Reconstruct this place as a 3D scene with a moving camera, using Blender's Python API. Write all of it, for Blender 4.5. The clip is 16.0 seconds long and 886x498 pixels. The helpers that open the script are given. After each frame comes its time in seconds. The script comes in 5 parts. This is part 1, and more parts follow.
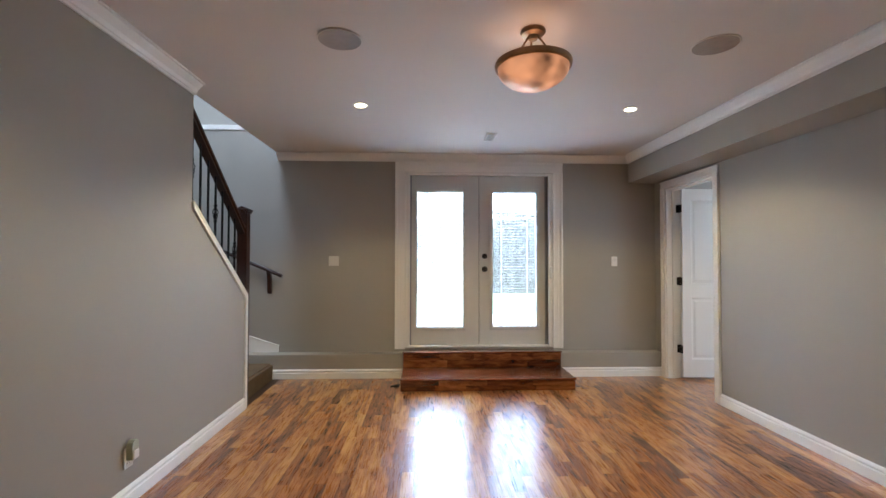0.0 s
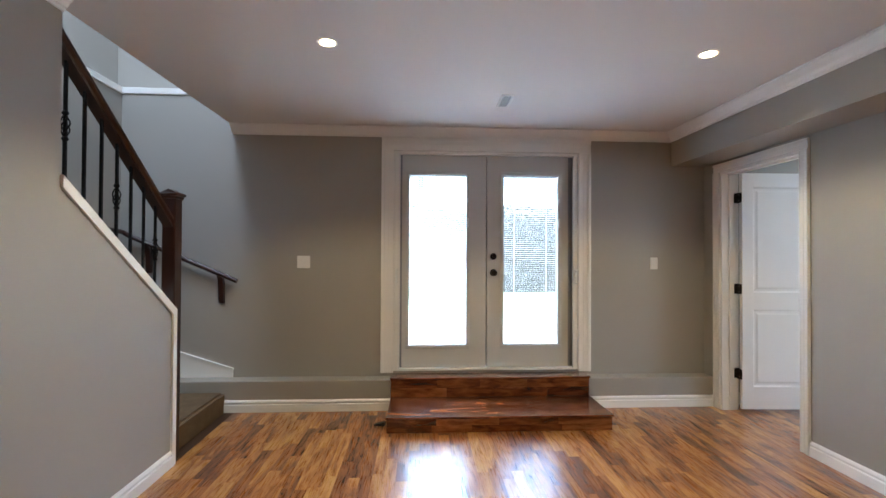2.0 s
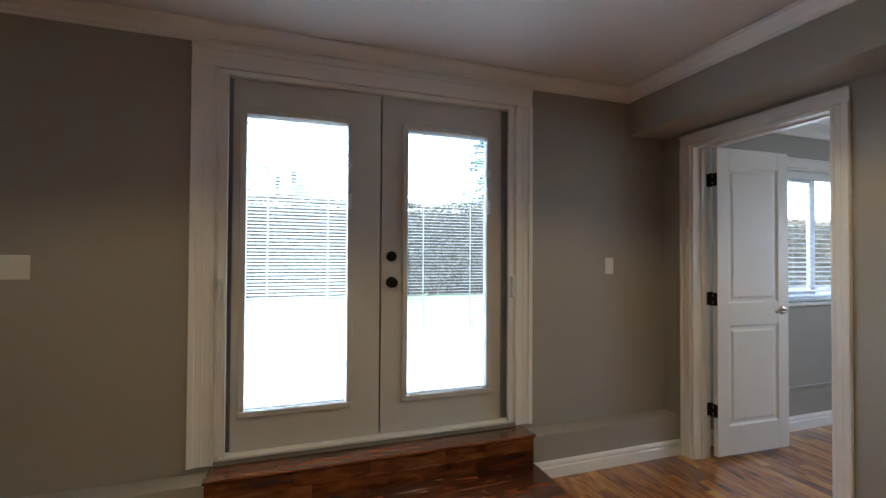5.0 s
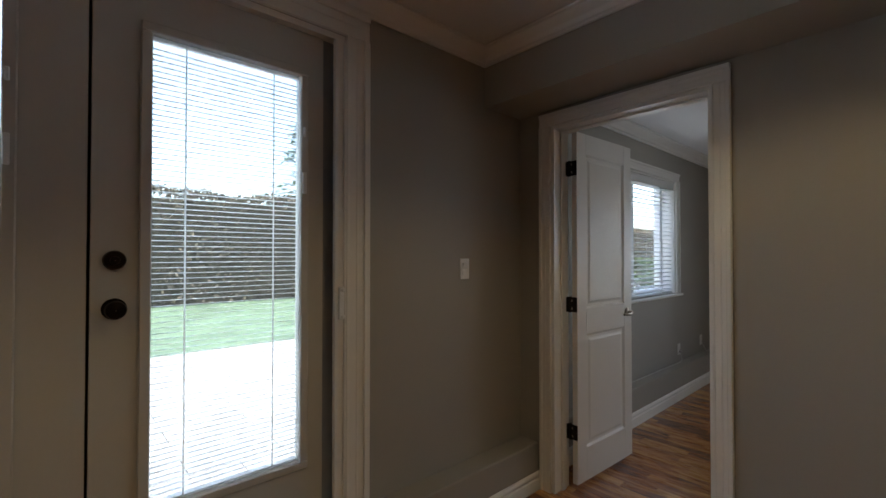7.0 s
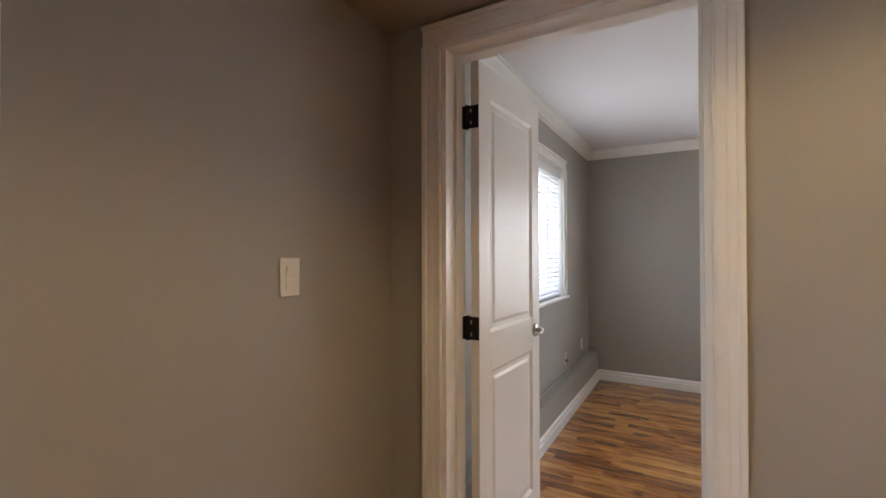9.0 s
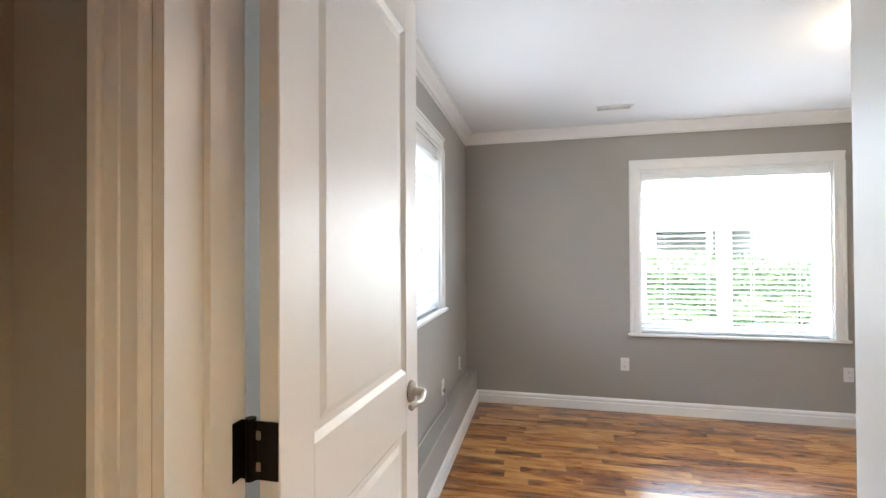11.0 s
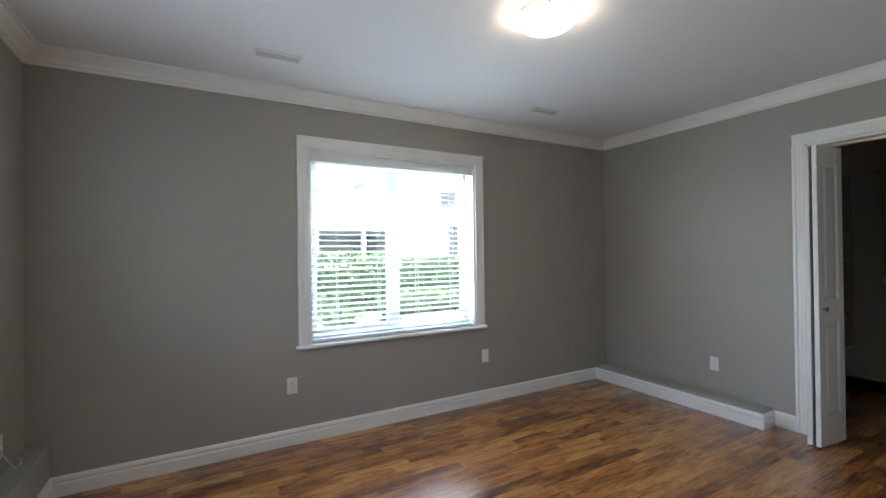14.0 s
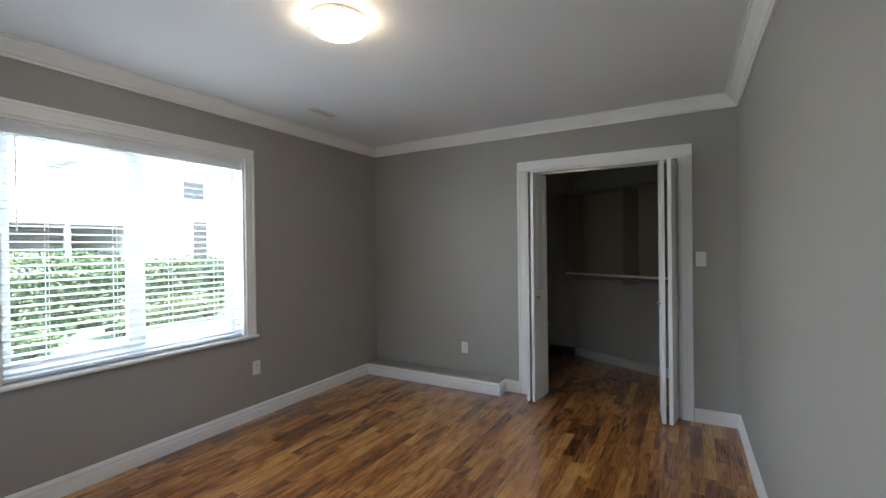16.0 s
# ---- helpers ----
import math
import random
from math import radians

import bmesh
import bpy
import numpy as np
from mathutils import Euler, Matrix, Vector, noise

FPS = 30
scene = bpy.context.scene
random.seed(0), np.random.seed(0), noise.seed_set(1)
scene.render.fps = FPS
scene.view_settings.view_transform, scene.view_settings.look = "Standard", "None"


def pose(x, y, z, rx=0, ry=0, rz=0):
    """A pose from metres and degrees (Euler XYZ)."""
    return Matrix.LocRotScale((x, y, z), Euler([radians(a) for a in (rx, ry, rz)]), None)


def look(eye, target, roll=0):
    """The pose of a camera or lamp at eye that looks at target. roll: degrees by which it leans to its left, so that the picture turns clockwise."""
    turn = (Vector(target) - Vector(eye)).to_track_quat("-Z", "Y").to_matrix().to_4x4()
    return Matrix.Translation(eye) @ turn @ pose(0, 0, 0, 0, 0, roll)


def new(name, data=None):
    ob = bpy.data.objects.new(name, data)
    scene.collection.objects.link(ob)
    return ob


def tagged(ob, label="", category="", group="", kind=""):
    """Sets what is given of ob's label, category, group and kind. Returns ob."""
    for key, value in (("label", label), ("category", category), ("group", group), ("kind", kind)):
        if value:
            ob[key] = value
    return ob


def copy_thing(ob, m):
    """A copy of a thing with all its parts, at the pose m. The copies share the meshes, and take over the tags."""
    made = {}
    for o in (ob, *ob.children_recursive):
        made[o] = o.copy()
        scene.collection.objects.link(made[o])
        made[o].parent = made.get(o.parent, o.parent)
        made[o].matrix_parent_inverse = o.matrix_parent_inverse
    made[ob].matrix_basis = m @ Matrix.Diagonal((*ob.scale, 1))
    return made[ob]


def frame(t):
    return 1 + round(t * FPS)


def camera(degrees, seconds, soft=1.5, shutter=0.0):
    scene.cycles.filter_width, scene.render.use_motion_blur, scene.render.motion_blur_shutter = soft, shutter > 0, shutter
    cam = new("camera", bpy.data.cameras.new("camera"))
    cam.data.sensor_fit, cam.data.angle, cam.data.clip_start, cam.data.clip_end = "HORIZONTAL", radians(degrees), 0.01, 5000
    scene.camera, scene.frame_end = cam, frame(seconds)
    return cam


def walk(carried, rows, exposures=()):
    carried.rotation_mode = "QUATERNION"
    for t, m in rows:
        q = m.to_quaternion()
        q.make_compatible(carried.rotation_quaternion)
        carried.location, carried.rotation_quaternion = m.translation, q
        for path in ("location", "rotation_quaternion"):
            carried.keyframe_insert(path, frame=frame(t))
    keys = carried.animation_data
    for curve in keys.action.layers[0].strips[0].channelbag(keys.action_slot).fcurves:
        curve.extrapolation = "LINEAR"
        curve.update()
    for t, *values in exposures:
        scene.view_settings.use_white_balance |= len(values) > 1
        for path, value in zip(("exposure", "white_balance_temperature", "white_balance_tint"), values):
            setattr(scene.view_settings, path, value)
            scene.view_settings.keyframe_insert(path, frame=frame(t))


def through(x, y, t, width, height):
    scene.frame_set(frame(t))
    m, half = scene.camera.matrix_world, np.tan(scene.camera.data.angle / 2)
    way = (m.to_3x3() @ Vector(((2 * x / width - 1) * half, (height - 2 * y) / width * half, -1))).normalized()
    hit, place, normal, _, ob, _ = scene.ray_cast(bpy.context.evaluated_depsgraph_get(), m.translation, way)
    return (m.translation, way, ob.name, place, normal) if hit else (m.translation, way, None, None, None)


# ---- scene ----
cam = camera(91.1, 16.0)
PATH = [
    (0, (-0.008, -0.047, 1.357), (0.068, 1.951, 1.403), 0.1),
    (0.5, (-0.003, 0.179, 1.368), (0.083, 2.177, 1.408), 0.2),
    (1, (-0.002, 0.456, 1.379), (0.082, 2.454, 1.414), 0.3),
    (1.5, (-0.017, 0.721, 1.388), (0.076, 2.719, 1.417), 0.2),
    (2, (-0.012, 0.996, 1.41), (0.092, 2.993, 1.434), 0.3),
    (2.5, (-0.002, 1.268, 1.389), (0.118, 3.264, 1.424), 0.45),
    (3, (-0.028, 1.552, 1.378), (0.220, 3.536, 1.418), 0.45),
    (5.5, (0.207, 2.772, 1.409), (1.009, 4.604, 1.435), 0.4),
    (6, (0.279, 2.982, 1.419), (1.292, 4.706, 1.445), 0.4),
    (6.5, (0.381, 3.167, 1.412), (1.578, 4.769, 1.441), 0.2),
    (7, (0.533, 3.373, 1.409), (1.873, 4.857, 1.437), 0.0),
    (8, (0.893, 3.795, 1.4), (2.481, 5.011, 1.426), 0.1),
    (8.5, (1.118, 3.929, 1.401), (2.783, 5.036, 1.422), -0.0),
    (11, (2.297, 4.385, 1.41), (4.248, 4.827, 1.429), -0.3),
    (11.5, (2.488, 4.392, 1.416), (4.476, 4.619, 1.427), -0.25),
    (12, (2.654, 4.382, 1.407), (4.654, 4.386, 1.42), -0.4),
    (12.5, (2.828, 4.372, 1.391), (4.816, 4.153, 1.408), -0.4),
    (13, (2.995, 4.335, 1.398), (4.936, 3.854, 1.405), -0.5),
    (13.5, (3.094, 4.3, 1.377), (4.961, 3.581, 1.392), -0.7),
    (14, (3.166, 4.256, 1.363), (4.907, 3.271, 1.376), -0.7),
    (14.5, (3.227, 4.272, 1.359), (4.773, 3.004, 1.372), -0.9),
    (15, (3.256, 4.294, 1.367), (4.579, 2.795, 1.375), -1.0),
    (15.5, (3.271, 4.333, 1.393), (4.427, 2.701, 1.388), -0.8),
    (16, (3.261, 4.363, 1.403), (4.251, 2.625, 1.394), -0.7),
]
EXPOSURES = [(0.0, 4.72, 5650, 9), (3.0, 4.55, 5600, 9), (5.5, 3.42, 6100, 10), (7.0, 2.75, 6500, 11), (8.0, 2.85, 6700, 12), (8.7, 3.85, 6950, 17), (11.0, 4.9, 6650, 12), (12.5, 4.68, 6350, 10), (13.5, 4.22, 6150, 9), (14.5, 3.87, 6250, 9), (16.0, 3.85, 6350, 9)]
walk(cam, [(t, look(eye, target, roll)) for t, eye, target, roll in PATH], EXPOSURES)

# ---------------------------------------------------------------- world and large lights
world = bpy.data.worlds.new("overcast_sky")
scene.world = world
world.use_nodes = True
wn = world.node_tree
wn.nodes.clear()
sky = wn.nodes.new("ShaderNodeTexSky")
sky.sky_type = "NISHITA"
sky.sun_disc = False
sky.sun_elevation = radians(63)
sky.sun_rotation = radians(247)
sky.dust_density = 4.0
sky.air_density = 1.0
bg = wn.nodes.new("ShaderNodeBackground")
bg.inputs["Strength"].default_value = 0.15
wout = wn.nodes.new("ShaderNodeOutputWorld")
wn.links.new(sky.outputs[0], bg.inputs[0])
wn.links.new(bg.outputs[0], wout.inputs[0])

sun_data = bpy.data.lights.new("sun", "SUN")
sun_data.energy = 1.5
sun_data.angle = radians(12)
sun_data.color = (1.0, 0.96, 0.9)
sun = new("sun", sun_data)
sun.matrix_world = look((-14, -6, 30), (0, 0, 0))


def lamp(name, kind, place, power, color, target=None, size=0.1, spread=None):
    data = bpy.data.lights.new(name, kind)
    data.energy = power
    data.color = color
    if kind == "AREA":
        data.shape = "RECTANGLE"
        data.size, data.size_y = size
    elif kind == "SPOT":
        data.shadow_soft_size = size
        data.spot_size = radians(spread)
        data.spot_blend = 0.4
    else:
        data.shadow_soft_size = size
    ob = new(name, data)
    ob.matrix_world = look(place, target) if target else Matrix.Translation(place)
    return ob


WARM = (1.0, 0.745, 0.38)
CEIL, CEIL_B = 2.595, 2.535
CANS = [(-0.54, 3.449), (1.67, 3.449), (-0.54, 1.07), (1.67, 1.07)]
PENDANT = (0.566, 2.262)
DOME = (4.76, 2.748)
for cx, cy in CANS:
    lamp("can_lamp", "SPOT", (cx, cy, CEIL - 0.012), 2.75 if cy > 2 else 1.4, WARM, (cx, cy, 0), 0.02, 130)
lamp("pendant_lamp", "POINT", (PENDANT[0], PENDANT[1], 2.37), 0.024, (1.0, 0.66, 0.38), None, 0.04)
# daylight of the upper floor, falling down the stairwell
lamp("stairwell_daylight", "AREA", (-2.06, 3.3, 4.85), 3.3, (0.84, 0.92, 1.0), (-2.2, 3.7, 0), (0.45, 1.8))
# skylight standing in the openings of the two windows and the French doors
SKYLIGHT = (0.84, 0.93, 1.0)
for wy in (2.46, 3.16):
    lamp("east_window_daylight", "AREA", (6.385, wy, 1.42), 0.24, SKYLIGHT, (3.0, wy, 2.1), (0.58, 1.20))
lamp("east_sky_daylight", "AREA", (6.66, 2.817, 1.42), 2.7, SKYLIGHT, (3.0, 2.817, 1.42), (1.32, 1.30))
lamp("north_window_daylight", "AREA", (4.65, 5.092, 1.57), 0.5, SKYLIGHT, (4.672, 2.0, 1.59), (1.26, 0.98))
for dx, power in ((0.153, 1.4), (1.047, 0.42)):
    lamp("french_door_daylight", "AREA", (dx, 5.345, 1.34), power, SKYLIGHT, (dx, 2.0, 2.1), (0.56, 1.62))


# ---------------------------------------------------------------- materials
def nodes_of(name):
    m = bpy.data.materials.new(name)
    m.use_nodes = True
    t = m.node_tree
    t.nodes.clear()
    out = t.nodes.new("ShaderNodeOutputMaterial")
    b = t.nodes.new("ShaderNodeBsdfPrincipled")
    t.links.new(b.outputs[0], out.inputs[0])
    return m, t, b


def noise_node(t, vec, scale, detail=4.0, rough=0.55, distort=0.0):
    n = t.nodes.new("ShaderNodeTexNoise")
    n.inputs["Scale"].default_value = scale
    n.inputs["Detail"].default_value = detail
    n.inputs["Roughness"].default_value = rough
    n.inputs["Distortion"].default_value = distort
    if vec:
        t.links.new(vec, n.inputs["Vector"])
    return n.outputs["Fac"]


def ramp(t, fac, stops):
    r = t.nodes.new("ShaderNodeValToRGB")
    while len(r.color_ramp.elements) < len(stops):
        r.color_ramp.elements.new(0.5)
    for e, (p, c) in zip(r.color_ramp.elements, stops):
        e.position = p
        e.color = (*c, 1) if len(c) == 3 else c
    t.links.new(fac, r.inputs[0])
    return r.outputs[0]


def math_node(t, op, a, b):
    n = t.nodes.new("ShaderNodeMath")
    n.operation = op
    for i, v in enumerate((a, b)):
        if isinstance(v, (int, float)):
            n.inputs[i].default_value = v
        else:
            t.links.new(v, n.inputs[i])
    return n.outputs[0]


def mixed(t, kind, fac, a, b):
    n = t.nodes.new("ShaderNodeMix")
    n.data_type = "RGBA"
    n.blend_type = kind
    for sock, v in ((n.inputs[0], fac), (n.inputs[6], a), (n.inputs[7], b)):
        if isinstance(v, (int, float)):
            sock.default_value = v
        elif isinstance(v, tuple):
            sock.default_value = (*v, 1)
        else:
            t.links.new(v, sock)
    return n.outputs[2]


def position(t, scale=(1, 1, 1)):
    g = t.nodes.new("ShaderNodeNewGeometry")
    v = t.nodes.new("ShaderNodeVectorMath")
    v.operation = "MULTIPLY"
    v.inputs[1].default_value = scale
    t.links.new(g.outputs["Position"], v.inputs[0])
    return v.outputs[0]


def bump(t, b, height, strength, distance):
    n = t.nodes.new("ShaderNodeBump")
    n.inputs["Strength"].default_value = strength
    n.inputs["Distance"].default_value = distance
    t.links.new(height, n.inputs["Height"])
    t.links.new(n.outputs[0], b.inputs["Normal"])


def surface(name, base, rough, var=0.06, scale=1.6, relief=0.0, fine=180.0, metal=0.0, coat=0.0, rvar=0.02, stretch=(1, 1, 1)):
    """Paint, plaster, metal, cloth: a base colour with slow drift, fine grain and uneven gloss."""
    m, t, b = nodes_of(name)
    p = position(t, stretch)
    slow = noise_node(t, p, scale, 5.0)
    grain = noise_node(t, p, fine, 3.0)
    both = math_node(t, "ADD", math_node(t, "MULTIPLY", slow, 0.7), math_node(t, "MULTIPLY", grain, 0.3))
    lo = tuple(c * (1 - var) for c in base)
    hi = tuple(min(1.0, c * (1 + var)) for c in base)
    t.links.new(ramp(t, both, [(0.3, lo), (0.7, hi)]), b.inputs["Base Color"])
    r = math_node(t, "ADD", math_node(t, "MULTIPLY", slow, 2 * rvar), rough - rvar)
    t.links.new(r, b.inputs["Roughness"])
    b.inputs["Metallic"].default_value = metal
    b.inputs["Coat Weight"].default_value = coat
    if relief:
        bump(t, b, grain, relief, 0.002)
    return m


def wood_floor(name, islands, stops, gloss=0.2, dark=0.38, along="y", own=0.36, sheen=0.12, swirl=1.1):
    """Strip laminate: each strip takes its own tone, with streaked grain along y."""
    m, t, b = nodes_of(name)
    if islands:
        rnd = t.nodes.new("ShaderNodeNewGeometry").outputs["Random Per Island"]
    else:
        rnd = t.nodes.new("ShaderNodeObjectInfo").outputs["Random"]
    off = t.nodes.new("ShaderNodeVectorMath")
    off.operation = "ADD"
    shift = t.nodes.new("ShaderNodeCombineXYZ")
    t.links.new(math_node(t, "MULTIPLY", rnd, 61.0), shift.inputs[2])
    t.links.new(math_node(t, "MULTIPLY", rnd, 17.0), shift.inputs[1])
    t.links.new(position(t, (1, 1, 1)), off.inputs[0])
    t.links.new(shift.outputs[0], off.inputs[1])
    st = t.nodes.new("ShaderNodeVectorMath")
    st.operation = "MULTIPLY"
    st.inputs[1].default_value = (12, 2.4, 12) if along == "y" else (4.5, 20, 20)
    t.links.new(off.outputs[0], st.inputs[0])
    fig = noise_node(t, st.outputs[0], 1.0, 5.0, 0.55, swirl)
    st2 = t.nodes.new("ShaderNodeVectorMath")
    st2.operation = "MULTIPLY"
    st2.inputs[1].default_value = (170, 6, 170) if along == "y" else (6, 170, 170)
    t.links.new(off.outputs[0], st2.inputs[0])
    pore = noise_node(t, st2.outputs[0], 1.0, 4.0, 0.6)
    tone = math_node(t, "ADD", math_node(t, "MULTIPLY", rnd, own), math_node(t, "MULTIPLY", fig, 0.86))
    tone = math_node(t, "SUBTRACT", tone, own / 2 - 0.05)
    col = ramp(t, tone, stops)
    streak = ramp(t, fig, [(0.24, (1 - dark, 1 - dark * 1.15, 1 - dark * 1.2)), (0.52, (1, 1, 1))])
    col = mixed(t, "MULTIPLY", 1.0, col, streak)
    col = mixed(t, "MULTIPLY", 0.28, col, ramp(t, pore, [(0.3, (0.68, 0.62, 0.58)), (0.6, (1, 1, 1))]))
    t.links.new(col, b.inputs["Base Color"])
    t.links.new(math_node(t, "ADD", math_node(t, "MULTIPLY", pore, 0.10), gloss - 0.05), b.inputs["Roughness"])
    b.inputs["Coat Weight"].default_value = 0.9
    b.inputs["Coat Roughness"].default_value = sheen
    bump(t, b, pore, 0.05, 0.001)
    return m


def clear_glass(name, tint=(0.97, 0.985, 0.98)):
    m = bpy.data.materials.new(name)
    m.use_nodes = True
    t = m.node_tree
    t.nodes.clear()
    out = t.nodes.new("ShaderNodeOutputMaterial")
    tr = t.nodes.new("ShaderNodeBsdfTransparent")
    tr.inputs[0].default_value = (*tint, 1)
    gl = t.nodes.new("ShaderNodeBsdfGlossy")
    gl.inputs["Roughness"].default_value = 0.01
    lw = t.nodes.new("ShaderNodeLayerWeight")
    lw.inputs[0].default_value = 0.5
    fac = math_node(t, "ADD", math_node(t, "MULTIPLY", math_node(t, "POWER", lw.outputs["Facing"], 5.0), 0.96), 0.04)
    mx = t.nodes.new("ShaderNodeMixShader")
    t.links.new(fac, mx.inputs[0])
    t.links.new(tr.outputs[0], mx.inputs[1])
    t.links.new(gl.outputs[0], mx.inputs[2])
    t.links.new(mx.outputs[0], out.inputs[0])
    return m


def thin_slat(name, base, through=0.15):
    """White slats that let a little daylight through."""
    m, t, b = nodes_of(name)
    g = noise_node(t, position(t), 6.0, 3.0)
    col = ramp(t, g, [(0.3, tuple(c * 0.97 for c in base)), (0.7, base)])
    t.links.new(col, b.inputs["Base Color"])
    b.inputs["Roughness"].default_value = 0.4
    tr = t.nodes.new("ShaderNodeBsdfTranslucent")
    t.links.new(col, tr.inputs[0])
    mx = t.nodes.new("ShaderNodeMixShader")
    mx.inputs[0].default_value = through
    t.links.new(b.outputs[0], mx.inputs[1])
    t.links.new(tr.outputs[0], mx.inputs[2])
    out = [n for n in t.nodes if n.type == "OUTPUT_MATERIAL"][0]
    t.links.new(mx.outputs[0], out.inputs[0])
    return m


def glowing(name, color, strength, base=(0.85, 0.8, 0.72), rough=0.4, mottled=0.0):
    m, t, b = nodes_of(name)
    b.inputs["Base Color"].default_value = (*base, 1)
    b.inputs["Roughness"].default_value = rough
    b.inputs["Emission Color"].default_value = (*color, 1)
    b.inputs["Emission Strength"].default_value = strength
    if mottled:
        n = noise_node(t, position(t), 9.0, 3.0)
        t.links.new(math_node(t, "MULTIPLY", ramp(t, n, [(0.35, (1 - mottled,) * 3), (0.7, (1, 1, 1))]), strength), b.inputs["Emission Strength"])
    return m


def leafy(name, stops, scale):
    m, t, b = nodes_of(name)
    g = t.nodes.new("ShaderNodeNewGeometry")
    n = noise_node(t, position(t), scale, 3.0)
    f = math_node(t, "ADD", math_node(t, "MULTIPLY", g.outputs["Random Per Island"], 0.6), math_node(t, "MULTIPLY", n, 0.4))
    t.links.new(ramp(t, f, stops), b.inputs["Base Color"])
    b.inputs["Roughness"].default_value = 0.85
    b.inputs["Specular IOR Level"].default_value = 0.15
    return m


HONEY = [(0.14, (0.10, 0.028, 0.008)), (0.34, (0.23, 0.076, 0.019)), (0.52, (0.44, 0.178, 0.044)), (0.72, (0.62, 0.335, 0.105)), (0.92, (0.75, 0.47, 0.19))]
REDDISH = [(0.20, (0.035, 0.009, 0.003)), (0.40, (0.10, 0.025, 0.008)), (0.56, (0.21, 0.064, 0.018)), (0.80, (0.36, 0.140, 0.045))]
M_WALL = surface("greige_wall_paint", (0.372, 0.356, 0.325), 0.55, 0.035, 0.9, 0.12, 260)
M_CEIL = surface("matt_ceiling_paint", (0.75, 0.735, 0.72), 0.8, 0.025, 0.8, 0.10, 200)
# ceiling paint lightened and blued in its colour for the bedroom's daylight
M_CEIL_DAYLIT = surface("matt_daylit_ceiling_paint", (0.80, 0.81, 0.82), 0.8, 0.02, 0.8, 0.10, 200)
M_TRIM = surface("white_gloss_trim_paint", (0.86, 0.855, 0.835), 0.30, 0.025, 3.0, 0.04, 90)
M_DOOR = surface("white_satin_door_paint", (0.82, 0.81, 0.785), 0.40, 0.02, 2.2, 0.05, 120)
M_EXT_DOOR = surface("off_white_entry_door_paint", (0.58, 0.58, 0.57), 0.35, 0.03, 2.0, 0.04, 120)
M_VINYL = surface("white_vinyl", (0.82, 0.84, 0.85), 0.35, 0.02, 4.0)
M_SLAT = thin_slat("white_blind_slat", (0.90, 0.91, 0.91), 0.3)
M_SLAT_THIN = thin_slat("thin_white_blind_slat", (0.92, 0.93, 0.93), 0.6)
# blue-grey that puts the shade of the door's jamb recess into colour
M_RECESS_SHADE = surface("jamb_recess_shade", (0.27, 0.285, 0.32), 0.6, 0.1, 6.0)
M_FLOOR = wood_floor("honey_strip_laminate", False, HONEY, 0.28, 0.34, sheen=0.23)
M_FLOOR_J = wood_floor("honey_strip_laminate_joined", True, HONEY, 0.28, 0.34, sheen=0.23)
M_STEP = wood_floor("red_brown_step_laminate", False, REDDISH, 0.24, 0.30, "x", 0.34, 0.17, 0.6)
M_JOINT = surface("dark_floor_joint", (0.05, 0.025, 0.012), 0.7, 0.1, 8.0)
M_STAIN = surface("dark_stained_wood", (0.028, 0.008, 0.004), 0.30, 0.35, 6.0, 0.05, 60, stretch=(4, 4, 0.6))
M_IRON = surface("black_wrought_iron", (0.012, 0.011, 0.011), 0.45, 0.2, 20.0, 0.1, 200, metal=0.6)
M_BRONZE = surface("oil_rubbed_bronze", (0.020, 0.016, 0.014), 0.38, 0.2, 30.0, 0.05, 300, metal=0.8)
M_NICKEL = surface("brushed_nickel", (0.40, 0.36, 0.31), 0.3, 0.08, 30.0, 0.05, 300, metal=1.0)
M_BRASSY = surface("antique_bronze", (0.33, 0.22, 0.13), 0.35, 0.15, 20.0, 0.05, 200, metal=0.9)
M_CARPET = surface("beige_loop_carpet", (0.155, 0.108, 0.064), 0.95, 0.22, 14.0, 0.9, 420)
M_PLATE = surface("white_plastic_plate", (0.80, 0.79, 0.76), 0.35, 0.02, 8.0)
M_GRILLE = surface("grey_speaker_cloth", (0.42, 0.40, 0.385), 0.8, 0.1, 30.0, 0.5, 600)
# near-black colour standing for the shade inside slots and ducts
M_DARKSLOT = surface("painted_recess_shade", (0.02, 0.02, 0.02), 0.8, 0.1, 8.0)
M_GLASS = clear_glass("window_glass")
M_CAN_GLOW = glowing("downlight_lens", WARM, 2.5)
M_BOWL = glowing("amber_marbled_glass", (1.0, 0.40, 0.17), 0.034, (0.50, 0.36, 0.29), 0.38, 0.9)
M_DOME = glowing("frosted_dome_glass", (1.0, 0.80, 0.56), 1.7, (0.9, 0.88, 0.84), 0.3)
# almond melamine with the closet's shade darkened into its colour
M_MELAMINE = surface("shade_darkened_melamine", (0.24, 0.21, 0.15), 0.5, 0.03, 3.0)
M_PAVER = surface("pale_concrete_paver", (0.27, 0.27, 0.275), 0.85, 0.12, 2.0, 0.5, 120)
M_GROUND = surface("mown_grass", (0.078, 0.125, 0.078), 0.9, 0.35, 0.9, 0.8, 90)
M_HEDGE = leafy("hedge_leaves", [(0.1, (0.062, 0.058, 0.044)), (0.5, (0.105, 0.095, 0.072)), (0.8, (0.13, 0.112, 0.088)), (1.0, (0.13, 0.135, 0.09))], 1.5)
M_LOWHEDGE = leafy("clipped_hedge_leaves", [(0.1, (0.040, 0.066, 0.032)), (0.6, (0.078, 0.118, 0.060)), (1.0, (0.12, 0.165, 0.085))], 1.5)
